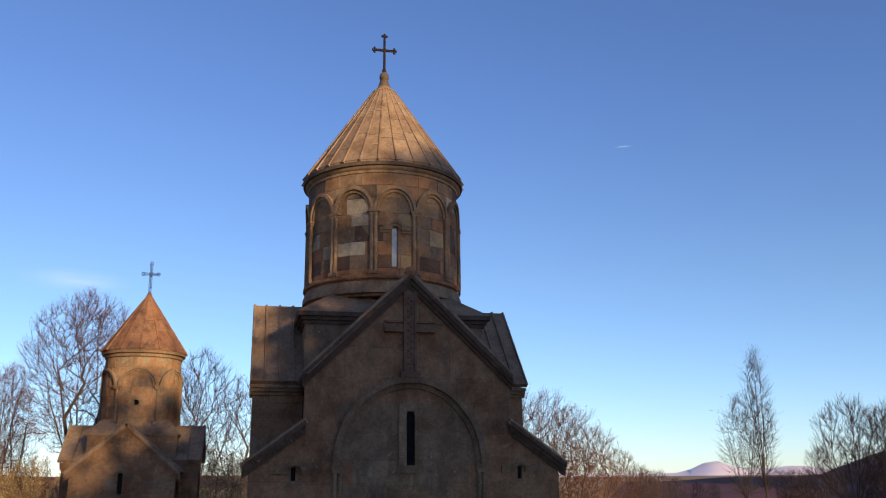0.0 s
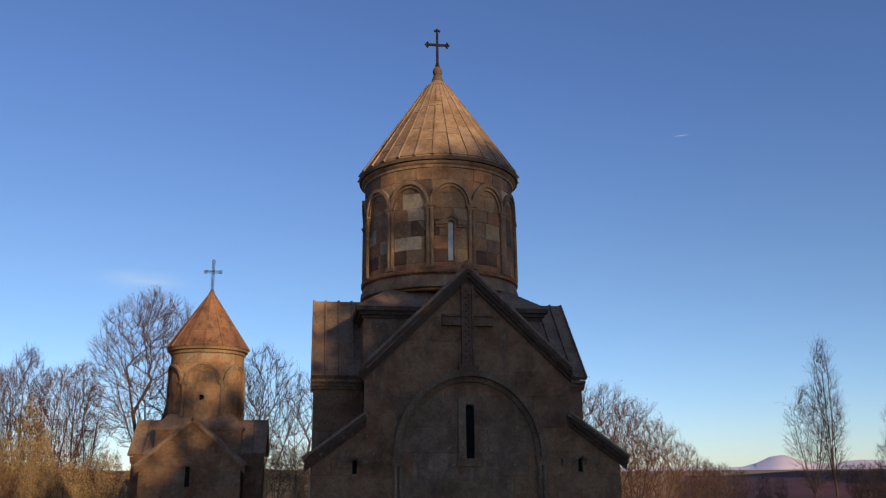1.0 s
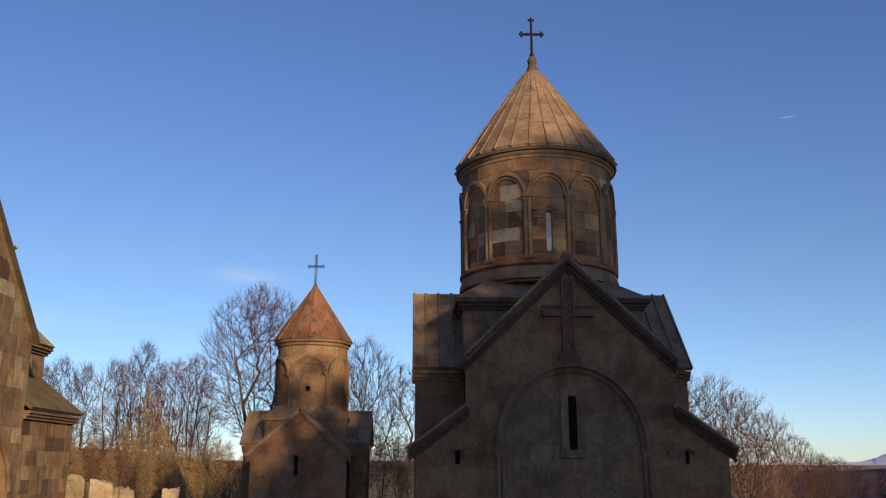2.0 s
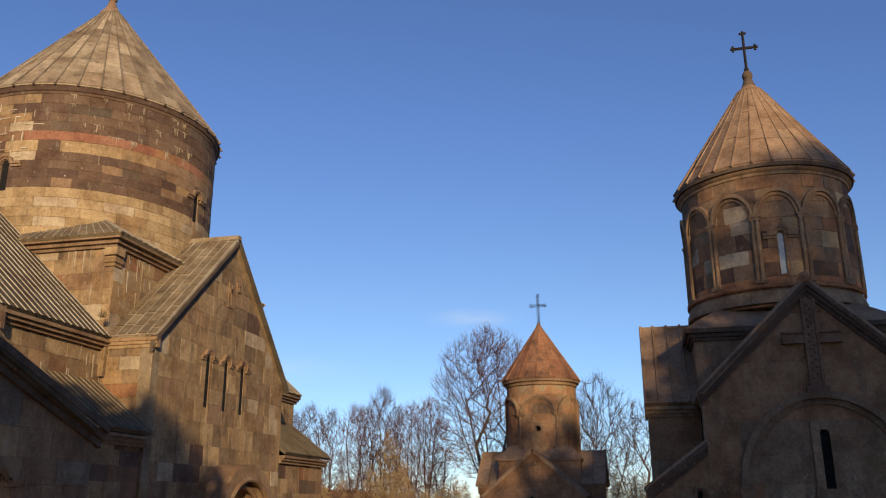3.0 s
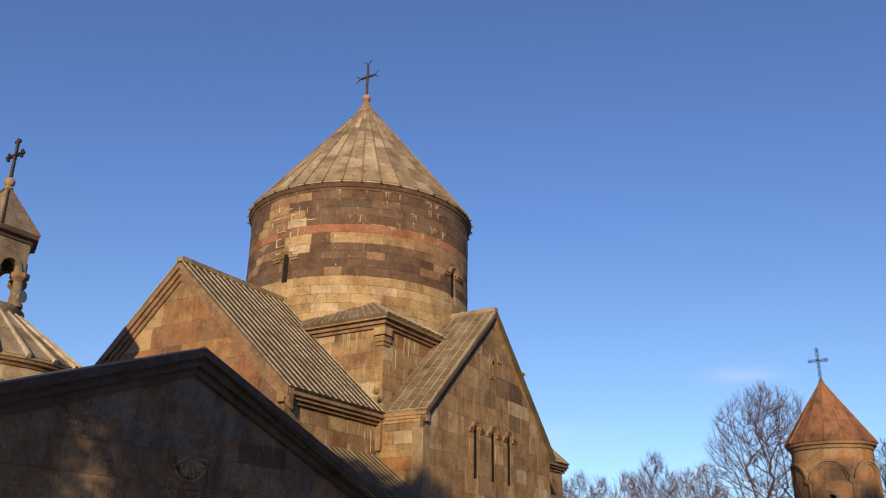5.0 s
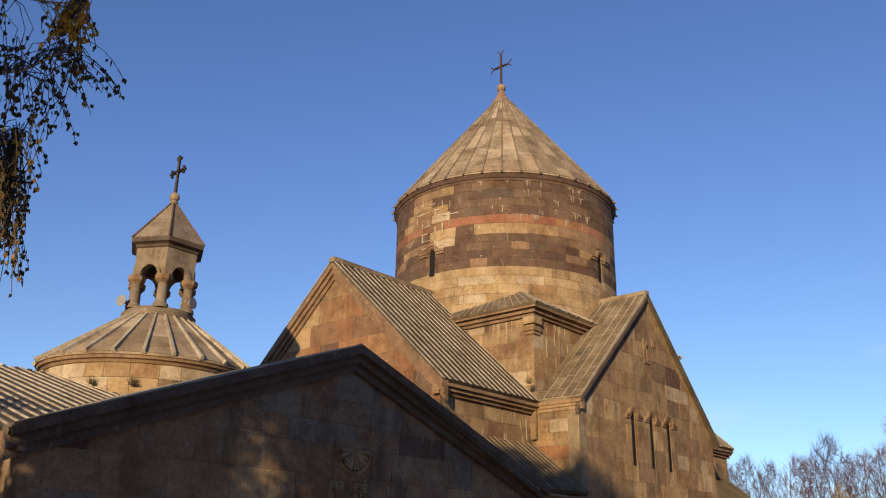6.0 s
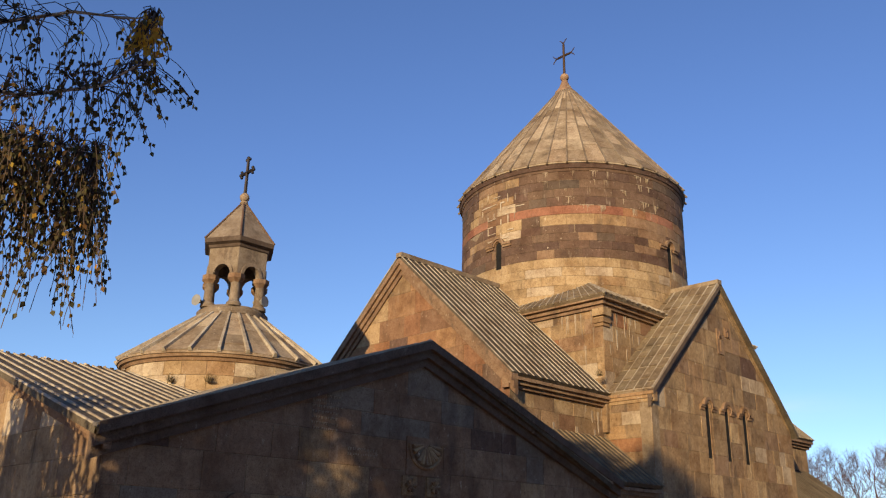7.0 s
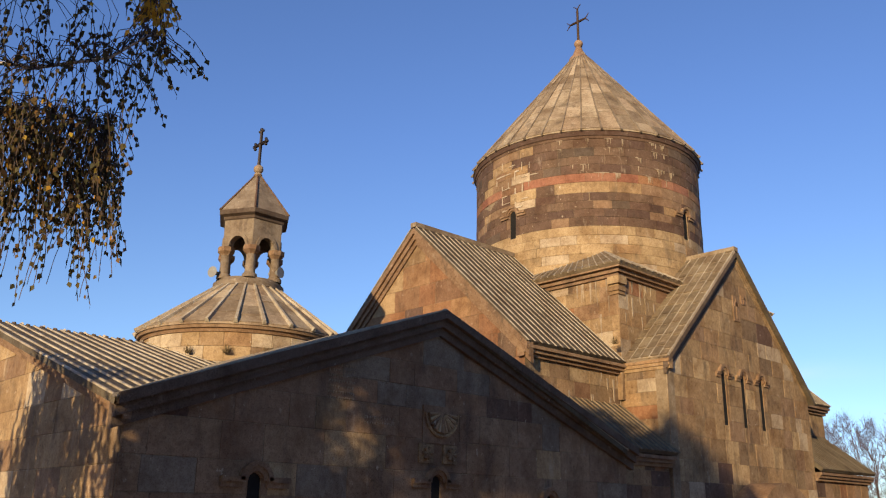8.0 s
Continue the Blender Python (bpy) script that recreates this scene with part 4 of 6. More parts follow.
for a in HEX:
    x, y = GX + 0.82 * math.sin(a), GY + 0.82 * math.cos(a)
    g = Geo(); g.lathe(x, y, [(0.22, 8.16), (0.21, 8.26), (0.15, 8.32), (0.135, 8.84), (0.15, 8.88)], 14)
    col = part("column", g, WEATHERED, dome, smooth=True)
    g = Geo(); g.lathe(x, y, [(0.15, 8.86), (0.22, 8.94), (0.25, 8.97), (0.25, 9.10), (0.1, 9.11)], 8)
    part("capital", g, GREY, col)
RH = 0.95
for i, a in enumerate(HEX):
    b = a + math.pi / 3
    p, q = Vector((GX + RH * math.sin(a), GY + RH * math.cos(a), 0)), Vector((GX + RH * math.sin(b), GY + RH * math.cos(b), 0))
    u = (q - p).normalized(); n = Vector((u.y, -u.x, 0))
    if n.dot(p - Vector((GX, GY, 0))) < 0:
        n = -n
    F = flat((p + q) / 2, u, n)
    g = Geo()
    w, r = RH / 2, 0.27
    for s in (-1, 1):
        bar(g, F, *sorted((s * r, s * w)), 9.08, 10.02, -0.2, 0)
    for k in range(10):
        u0, u1 = -r + 2 * r * k / 10, -r + 2 * r * (k + 1) / 10
        z0, z1 = 9.08 + math.sqrt(max(0, r * r - u0 * u0)) * 1.25, 9.08 + math.sqrt(max(0, r * r - u1 * u1)) * 1.25
        g.hexa([F(u0, z0, -0.2), F(u1, z1, -0.2), F(u1, 10.02, -0.2), F(u0, 10.02, -0.2)], [F(u0, z0, 0), F(u1, z1, 0), F(u1, 10.02, 0), F(u0, 10.02, 0)])
    arch_band(g, F, 0, 9.08, r, r + 0.09, 0, 0.035, 1.25, 10)
    part("arch_panel", g, WEATHERED, dome, fix=True)
g = Geo()
g.lathe(GX, GY, [(0.92, 9.90), (0.99, 9.95), (1.01, 10.02), (1.14, 10.07), (1.16, 10.20), (0.5, 10.22)], 6)
part("lantern_cornice", g, DARK, dome)
g = Geo(); g.lathe(GX, GY, [(1.14, 10.20), (0.07, 11.62)], 6)
roof6 = part("lantern_roof", g, WEATHERED, dome, "six-sided stone pyramid roof", fix=True)
for a in HEX:
    g = Geo(); g.tube((GX + 1.15 * math.sin(a), GY + 1.15 * math.cos(a), 10.21), (GX + 0.07 * math.sin(a), GY + 0.07 * math.cos(a), 11.63), 0.035, 0.03, 6)
    part("roof_rib", g, BROWN, roof6)
g = Geo(); g.lathe(GX, GY, [(0.10, 11.55), (0.13, 11.64), (0.09, 11.70)], 16); g.ball((GX, GY, 11.83), 0.15, 8)
part("finial", g, SLAB, dome, "stone ball finial", smooth=True)
iron_cross(GX, GY, 11.95, 13.12, 0.62, "bud", IRON, "small dark iron cross on the lantern tip")


def horn_speaker(x, y, z, turn, label):
    root = thing("horn_loudspeaker", x, y, z, label, "loudspeaker")
    d = Vector((math.sin(turn), math.cos(turn), 0))
    c = Vector((x, y, z))
    g = Geo()
    prof = ((0.0, 0.045), (0.08, 0.05), (0.14, 0.07), (0.22, 0.12), (0.27, 0.16), (0.28, 0.165))
    for (a, r0), (b, r1) in zip(prof, prof[1:]):
        g.tube(c + d * a, c + d * b, r0, r1, 18)
    part("horn", g, HORN, root, smooth=True)
    g = Geo(); g.tube(c - d * 0.12, c + d * 0.02, 0.065, 0.065, 14)
    part("driver", g, HORN, root)
    g = Geo(); g.beam(c + Vector((0, 0, -0.26)), c + d * 0.05, d, (0, 0, 1), -0.02, 0.02, 0, 0.03)
    part("bracket", g, IRON, root)


horn_speaker(GX + 0.70, GY + 0.36, 8.44, radians(70), "grey horn loudspeaker standing between the lantern columns")
horn_speaker(GX - 0.10, GY - 0.94, 8.32, radians(160), "pale horn loudspeaker beside the lantern base")


def tuft(x, y, z, seed, r=0.3, n=90, label="dry grass tuft rooted in a roof joint"):
    rnd = random.Random(seed)
    g = Geo()
    for _ in range(n):
        a, l = rnd.uniform(0, 6.28), rnd.uniform(0.5, 1.0) * r
        t = rnd.uniform(0.1, 0.9)
        p = Vector((x + rnd.uniform(-0.08, 0.08), y + rnd.uniform(-0.08, 0.08), z))
        q = p + Vector((math.cos(a) * t, math.sin(a) * t, 1.1 - t * 0.6)) * l
        s = Vector((-math.sin(a), math.cos(a), 0)) * 0.006
        g.poly([p - s, p + s, q], [(0, 1, 2)])
    tagged(part("grass_tuft", g, DRYGRASS), label, "grass", kind="stuff")


for a, s in ((128, 0.36), (108, 0.34), (148, 0.3)):
    tuft(GX + 2.86 * math.sin(radians(a)), GY + 2.86 * math.cos(radians(a)), 5.62, int(a), s)
tuft(-16.35, 23.0, 7.25, 7, 0.4)


# ---- the arcaded church ----
KX, KY = 4.58, 30.4
arcaded = thing("church", KX, KY, GZ, "grey-brown tuff church with a tall arcaded drum and ribbed conical roof", "church")
P_K = flat((KX, 24.85, 0), (1, 0, 0), (0, -1, 0))
k_pick = mixed(((SMOOTH, 94), (GREY, 6)))
def arch_field(u, v, r):
    if u * u + (max(0, v - 1.97) / 1.12) ** 2 < 3.6:
        return GREY
    return SMOOTH


ashlar(arcaded, "gable_wall", P_K, [(-3.05, GZ), (3.05, GZ), (3.05, 4.35), (0, 7.3), (-3.05, 4.35)], [(-0.12, 0.16, 1.95, 3.50)], arch_field, 71, (0.6, 0.95), (0.8, 1.6), proud=0.012, joint=0.004)
for s in (-1, 1):
    o = [(-4.5, GZ), (-3.05, GZ), (-3.05, 3.0), (-4.5, 1.9)] if s < 0 else [(3.05, GZ), (4.5, GZ), (4.5, 1.9), (3.05, 3.0)]
    ashlar(arcaded, "wing_wall", P_K, o, [hole(s * 3.30, 1.55, 1.86, 0.13)], k_pick, 72 + s, (0.5, 0.7), (0.5, 1.1), proud=0.012, joint=0.004)
    slit(arcaded, P_K, s * 3.30, 1.55, 1.86, 0.13, GREY, 0.09, 0.5, label="tiny slit window with a moulded hood")
    P = flat((KX, 28.1, 0), (1, 0, 0), (0, -1, 0))
    o = [(-4.5, 1.5), (-2.9, 1.5), (-2.9, 4.5), (-4.5, 4.5)] if s < 0 else [(2.9, 1.5), (4.5, 1.5), (4.5, 4.5), (2.9, 4.5)]
    ashlar(arcaded, "transept_wall", P, o, [], k_pick, 75 + s, (0.5, 0.7), (0.5, 1.1), proud=0.012)
slit(arcaded, P_K, 0.02, 1.95, 3.36, 0.24, GREY, 0, 0, 0.22, label="tall slit window in a flat moulded frame")
# great blind arch
g = Geo()
for r0, r1, h in ((1.94, 2.08, 0.07), (2.08, 2.25, 0.18)):
    arch_band(g, P_K, 0.02, 1.97, r0, r1, 0, h, 1.12, 30)
part("blind_arch", g, GREY, arcaded, "wide blind arch moulding", smooth=True)
for s in (-1, 1):
    g = Geo()
    for r in (2.03, 2.17):
        g.tube(P_K(0.02 + s * r, GZ, 0.05), P_K(0.02 + s * r, 1.86, 0.05), 0.065, 0.065, 8)
    bar(g, P_K, *sorted((0.02 + s * 1.92, 0.02 + s * 2.30)), 1.84, 1.97, 0, 0.16)
    bar(g, P_K, *sorted((0.02 + s * 1.96, 0.02 + s * 2.26)), 1.74, 1.84, 0, 0.12)
    part("half_column", g, GREY, arcaded, smooth=True)
# raised cross on the gable
cross = thing("wall_cross", KX, 24.8, 4.5, "large raised stone cross carved on the gable above the blind arch", "relief")
CR = stone("carved_cross_stone", [(0.26, 0.15, 0.095), (0.23, 0.135, 0.09)], 0.45, 0.2)
g = Geo()
bar(g, P_K, -0.20, 0.18, 4.62, 7.02, 0, 0.11)
for u in (-0.20, 0.12):
    bar(g, P_K, u, u + 0.06, 4.62, 7.02, 0.1, 0.18)
part("shaft", g, CR, cross)
for s in (-1, 1):
    g = Geo()
    bar(g, P_K, *sorted((-0.01 + s * 0.19, -0.01 + s * 0.77)), 5.79, 6.13, 0, 0.11)
    for v in (5.79, 6.07):
        bar(g, P_K, *sorted((-0.01 + s * 0.19, -0.01 + s * 0.77)), v, v + 0.06, 0.1, 0.18)
    part("arm", g, CR, cross)
g = Geo(); bar(g, P_K, -0.30, 0.28, 4.44, 4.62, 0, 0.2); part("foot", g, CR, cross)
g = Geo()
for k in range(22):
    z = 4.75 + k * 0.1
    g.ball(P_K(-0.01 + 0.045 * (-1) ** k, z, 0.115), 0.04, 4)
tagged(part("plaited_ornament", g, CR, cross), kind="stuff")

g = Geo()
g.box(KX - 2.7, KX + 2.7, 25.3, 36, GZ, 4.3); g.box(0.5, 8.65, 28.5, 32.3, GZ, 4.3); g.box(0.5, 8.65, 25.3, 36, GZ, 1.6)
g.hexa([(KX - 2.7, 25.3, 4.2), (KX + 2.7, 25.3, 4.2), (KX, 25.3, 6.9)], [(KX - 2.7, 36, 4.2), (KX + 2.7, 36, 4.2), (KX, 36, 6.9)])
g.hexa([(0.2, 28.3, 4.2), (0.2, 32.5, 4.2), (0.2, KY, 6.9)], [(8.95, 28.3, 4.2), (8.95, 32.5, 4.2), (8.95, KY, 6.9)])
part("inner_wall", g, VOID, arcaded)
g = Geo()
for x0, x1 in ((0.08, 0.5), (8.66, 9.08)):
    g.box(x0, x1, 24.86, 36, GZ, 1.85)
    g.box(x0, x1, 28.11, 32.7, 1.85, 4.5)
    g.hexa([(x0, 28.11, 4.5), (x0, 32.7, 4.5), (x0, KY, 7.2)], [(x1, 28.11, 4.5), (x1, 32.7, 4.5), (x1, KY, 7.2)])
part("end_wall", g, GREY, arcaded, fix=True)
slope(arcaded, (1.48, 24.62, 4.58), (1.48, 28.0, 4.58), (KX, 28.0, 7.62), (KX, 24.62, 7.62), SLABROSE, SLABROSE, 0.5, 0.14)
slope(arcaded, (7.68, 24.62, 4.58), (7.68, 28.0, 4.58), (KX, 28.0, 7.62), (KX, 24.62, 7.62), SLABROSE, SLABROSE, 0.5, 0.14)
slope(arcaded, (-0.02, 27.78, 4.63), (9.2, 27.78, 4.63), (9.2, KY, 7.56), (-0.02, KY, 7.56), SLABROSE, SLABROSE, 0.46, 0.14, (0.04, 0.06), label="ribbed slab roof")
slope(arcaded, (-0.02, 33.0, 4.63), (9.2, 33.0, 4.63), (9.2, KY, 7.56), (-0.02, KY, 7.56), SLABROSE, SLABROSE, 0.46, 0.14)
eave_cornice(arcaded, (0.0, 28.1, 4.52), (1.6, 28.1, 4.52), (0, -1, 0), GREY, 0.26)
eave_cornice(arcaded, (7.55, 28.1, 4.52), (9.15, 28.1, 4.52), (0, -1, 0), GREY, 0.26)
for s in (-1, 1):
    x0, x1 = KX + s * 4.72, KX + s * 3.0
    slope(arcaded, (x0, 24.62, 2.0), (x0, 36, 2.0), (x1, 36, 3.24), (x1, 24.62, 3.24), SLABROSE, SLABROSE, 0.6, 0.12, (0.05, 0.05))
    stepped_rake(arcaded, P_K, (s * 4.70, 1.98), (s * 3.0, 3.22), 0.24, BROWN)
# brown of these and the wing rakes carries the dark shadow along them
gable_roofing(arcaded, P_K, 0.0, 3.12, 4.56, 7.55, 0.26, BROWN)
g = Geo(); g.lathe(KX, 24.72, [(0.16, 7.50), (0.2, 7.62), (0.12, 7.76), (0.05, 7.80)], 8)
part("apex_stone", g, LITORANGE, arcaded)
# block under the drum
g = Geo()
b = 2.95
g.box(KX - b, KX + b, KY - b, KY + b, 4.4, 6.62)
part("block_wall", g, GREY, arcaded)
g = Geo()
for e, z0, z1 in ((0.06, 6.45, 6.56), (0.14, 6.56, 6.68), (0.24, 6.68, 6.82)):
    g.box(KX - b - e, KX + b + e, KY - b - e, KY + b + e, z0, z1)
part("cornice", g, DARK, arcaded)
g = Geo()
e = b + 0.26
g.hexa([(KX - e, KY - e, 6.82), (KX + e, KY - e, 6.82), (KX + e, KY + e, 6.82), (KX - e, KY + e, 6.82)], [(KX - 1.9, KY - 1.9, 7.75), (KX + 1.9, KY - 1.9, 7.75), (KX + 1.9, KY + 1.9, 7.75), (KX - 1.9, KY + 1.9, 7.75)])
part("hipped_roof", g, SLABROSE, arcaded)


def arcade_drum(root, cx, cy, R, z0, z1, n, first, vs, half, rise, base_z, pick, seed, holes, mat, double=True, course=(0.4, 0.6), length=(0.5, 0.9)):
    """A drum with blind arches on slender half columns."""
    P = drum_map(cx, cy, R)
    Qr = R * math.pi / 2
    ashlar(root, "drum", P, [(-2 * Qr, z0), (2 * Qr, z0), (2 * Qr, z1), (-2 * Qr, z1)], holes, pick, seed, course, length, mid=True, proud=0.014, joint=0.004)
    g = Geo(); g.lathe(cx, cy, [(0.1, z0 - 0.5), (R - 0.38, z0 - 0.5), (R - 0.38, z1), (0.1, z1)], 48)
    part("inner_drum", g, VOID, root)
    step = 2 * math.pi * R / n
    for k in range(n):
        c = first * R + k * step
        g = Geo()
        arch_band(g, P, c, vs, half - 0.19, half - 0.10, 0, 0.06, rise, 14)
        arch_band(g, P, c, vs, half - 0.10, half, 0, 0.13, rise, 14)
        part("blind_arch", g, mat, root, smooth=True)
        u = c + step / 2
        g = Geo()
        for o in ((-0.07, 0.07) if double else (0,)):
            g.tube(P(u + o, base_z, 0.065), P(u + o, vs - 0.08, 0.065), 0.072, 0.072, 8)
        col = part("half_column", g, mat, root, smooth=True)
        g = Geo()
        bar(g, P, u - 0.16, u + 0.16, vs - 0.12, vs - 0.03, 0, 0.13)
        bar(g, P, u - 0.20, u + 0.20, vs - 0.03, vs + 0.05, 0, 0.16)
        part("capital", g, mat, col)
        g = Geo(); bar(g, P, u - 0.17, u + 0.17, base_z - 0.06, base_z + 0.08, 0, 0.13)
        part("column_base", g, mat, col)
    return P


def k_drum_pick(u, v, r):
    # orange foot courses: sun glow is put into the stone's colour
    if v < 8.35:
        return LITORANGE
    if v > 11.35:
        return r.choices((SMOOTH, BROWN, GREY), (50, 25, 25))[0]
    if (-1.15 < u < -0.75 and 10.0 < v < 10.6) or (-1.6 < u < -0.8 and 8.7 < v < 9.3):
        return PALE
    return r.choices((GREY, OCHRE, BROWN, PALE, RUST, SMOOTH), (40, 14, 10, 5, 14, 17))[0]


P_KD = arcade_drum(arcaded, KX, KY, 2.76, 7.5, 12.05, 12, 0.0, 10.45, 0.735, 1.28, 8.3, k_drum_pick, 81, [hole(0.0, 8.52, 9.80, 0.2)], GREY)
slit(arcaded, P_KD, 0.0, 8.52, 9.80, 0.2, GREY, 0.2, 0.42, pane=GLASS, deep=0.1, label="narrow glazed slit window with a carved hood")
g = Geo()
g.lathe(KX, KY, [(2.70, 7.55), (2.90, 7.60), (2.89, 7.80), (2.85, 7.86), (2.83, 8.0), (2.72, 8.1)], 96)
part("base_ring", g, GREY, arcaded, smooth=True)
g = Geo()
for k in range(150):
    a = 2 * math.pi * k / 150
    g.tube((KX + 2.84 * math.sin(a), KY + 2.84 * math.cos(a), 8.10), (KX + 2.84 * math.sin(a + 0.07), KY + 2.84 * math.cos(a + 0.07), 8.20), 0.045, 0.045, 6)
part("rope_mould", g, LITORANGE, arcaded, "rope moulding")
g = Geo(); g.lathe(KX, KY, [(2.7, 11.84), (2.80, 11.87), (2.82, 11.96), (2.87, 11.99), (2.91, 12.06), (2.93, 12.12), (2.7, 12.16)], 112)
part("drum_cornice", g, GREY, arcaded, smooth=True)
g = Geo(); g.lathe(KX, KY, [(2.9, 12.08), (2.99, 12.10), (3.01, 12.22), (2.9, 12.25)], 112)
part("eave_ring", g, DARK, arcaded, smooth=True)
cone(arcaded, KX, KY, 2.99, 12.22, 16.72, 0.42, 16.18, SLABROSE, SLABROSE, 30, 5, 82, 0.04, label="tall cone of rose-brown stone slabs with thin ribs")
g = Geo(); g.lathe(KX, KY, [(0.50, 16.02), (0.50, 16.14), (0.34, 16.22), (0.22, 16.5), (0.15, 16.72)], 20); g.ball((KX, KY, 16.86), 0.19, 8, 1.2)
part("finial", g, DARK, arcaded, "dark carved stone finial", smooth=True)
iron_cross(KX, KY, 17.02, 18.66, 0.80, "bud", IRON, "dark iron cross with trefoil ends on the arcaded drum's cone")


# ---- the small chapel ----
SX, SY, CB = -5.12, 43.75, -3.25
chapel = thing("chapel", SX, SY, CB, "small brown tuff chapel with a round drum and lichen-orange cone", "chapel")
c_pick = mixed(((SMOOTH, 82), (GREY, 18)))
yf = SY - 4.2
P_C = flat((SX, yf, 0), (1, 0, 0), (0, -1, 0))
ashlar(chapel, "gable_wall", P_C, [(-2.15, CB), (2.15, CB), (2.15, 1.9), (0, 3.75), (-2.15, 1.9)], [hole(-0.1, 1.05, 1.82, 0.2)], c_pick, 91, (0.45, 0.65), (0.5, 1.0), proud=0.014, joint=0.004)
slit(chapel, P_C, -0.1, 1.05, 1.82, 0.2, GREY, 0.09, 0.4)
for s in (-1, 1):
    P = flat((SX, SY - 1.75, 0), (1, 0, 0), (0, -1, 0))
    o = [(-2.95, CB), (-2.1, CB), (-2.1, 2.4), (-2.95, 2.4)] if s < 0 else [(2.1, CB), (2.95, CB), (2.95, 2.4), (2.1, 2.4)]
    ashlar(chapel, "transept_wall", P, o, [], c_pick, 92 + s, (0.45, 0.65), (0.4, 0.8), proud=0.014)
g = Geo()
g.box(SX - 1.8, SX + 1.8, yf + 0.4, SY + 4, CB, 1.9); g.box(SX - 2.9, SX + 2.9, SY - 1.4, SY + 1.7, CB, 2.4)
g.hexa([(SX - 2.9, SY - 1.7, 2.3), (SX - 2.9, SY + 1.7, 2.3), (SX - 2.9, SY, 3.9)], [(SX + 2.9, SY - 1.7, 2.3), (SX + 2.9, SY + 1.7, 2.3), (SX + 2.9, SY, 3.9)])
g.hexa([(SX - 1.9, yf + 0.4, 1.85), (SX + 1.9, yf + 0.4, 1.85), (SX, yf + 0.4, 3.5)], [(SX - 1.9, SY + 4, 1.85), (SX + 1.9, SY + 4, 1.85), (SX, SY + 4, 3.5)])
g.box(SX - 1.95, SX + 1.95, SY - 1.95, SY + 1.95, 1.5, 3.6)
part("inner_wall", g, SMOOTH, chapel)
for s in (-1, 1):
    slope(chapel, (SX + s * 2.35, yf - 0.2, 1.95), (SX + s * 2.35, SY - 1.6, 1.95), (SX, SY - 1.6, 4.0), (SX, yf - 0.2, 4.0), SLABROSE, SLABROSE, 0.6, 0.12, (0.04, 0.05))
    slope(chapel, (SX - 3.1, SY - s * 2.0, 2.5), (SX + 3.1, SY - s * 2.0, 2.5), (SX + 3.1, SY, 4.15), (SX - 3.1, SY, 4.15), SLABROSE, SLABROSE, 0.6, 0.12, (0.04, 0.05))
    eave_cornice(chapel, (SX + s * 1.9, SY - 1.75, 2.4), (SX + s * 3.0, SY - 1.75, 2.4), (0, -1, 0), SMOOTH, 0.2)
gable_roofing(chapel, P_C, 0.0, 2.35, 1.95, 3.98, 0.18, SMOOTH)
g = Geo()
skirt = [[(SX + a * w, SY + b * w, z) for a, b in ((-1, -1), (1, -1), (1, 1), (-1, 1))] for w, z in ((2.02, 3.58), (2.04, 3.68), (1.45, 4.35))]
g.hexa(skirt[0], skirt[1]); g.hexa(skirt[1], skirt[2])
part("hipped_roof", g, SLABROSE, chapel, "lichened skirt roof round the drum's foot")
P_CD = arcade_drum(chapel, SX, SY, 1.74, 3.9, 7.5, 6, 0.0, 5.85, 0.86, 1.05, 4.2, c_pick, 94, [(-0.14, 0.14, 4.96, 5.24)], GREY, False)
g = Geo()
arch_band(g, P_CD, 0, 5.10, 0.13, 0.22, 0, 0.05, 1.0, 20, 0, 2 * math.pi)
arch_band(g, P_CD, 0, 5.10, 0.22, 0.32, 0, 0.03, 1.0, 20, 0, 2 * math.pi)
oculus = part("oculus_frame", g, GREY, chapel, "round window frame")
g = Geo(); bar(g, P_CD, -0.15, 0.15, 4.95, 5.25, -0.3, -0.25); part("pane", g, VOID, oculus)
g = Geo(); g.lathe(SX, SY, [(1.7, 7.22), (1.80, 7.26), (1.82, 7.38), (1.93, 7.42), (1.95, 7.56), (1.6, 7.6)], 72)
part("drum_cornice", g, GREY, chapel, smooth=True)
cone(chapel, SX, SY, 1.98, 7.55, 10.62, 0.16, 10.36, SLABRED, SLABRED, 14, 3, 95, 0.04, label="orange lichen-covered stone cone")
g = Geo(); g.lathe(SX, SY, [(0.20, 10.28), (0.18, 10.4), (0.07, 10.66)], 14)
part("finial", g, SLABRED, chapel, smooth=True)
chapel_cross = iron_cross(SX, SY, 10.62, 12.2, 0.84, "lace", IRON, "openwork iron cross on the chapel's orange cone")
# the whole chapel is a small one: two thirds of the size laid out above, nearer by as much
SHRINK = Matrix.Translation((0, 0, 1.6)) @ Matrix.Scale(0.65, 4) @ Matrix.Translation((0, 0, -1.6))
for ob in (chapel, chapel_cross):
    ob.matrix_basis = SHRINK @ Matrix.Translation(ob.location)


# ---- trees ----
def egg(z, low, wide, top=1.0):
    """Radius of a crown at relative height z: nothing under low, widest at wide, closed at top."""
    if z <= low or z >= top:
        return 0.0
    k = (wide - z) / (wide - low) if z < wide else (z - wide) / (top - wide)
    return math.sqrt(max(0.0, 1 - k * k))


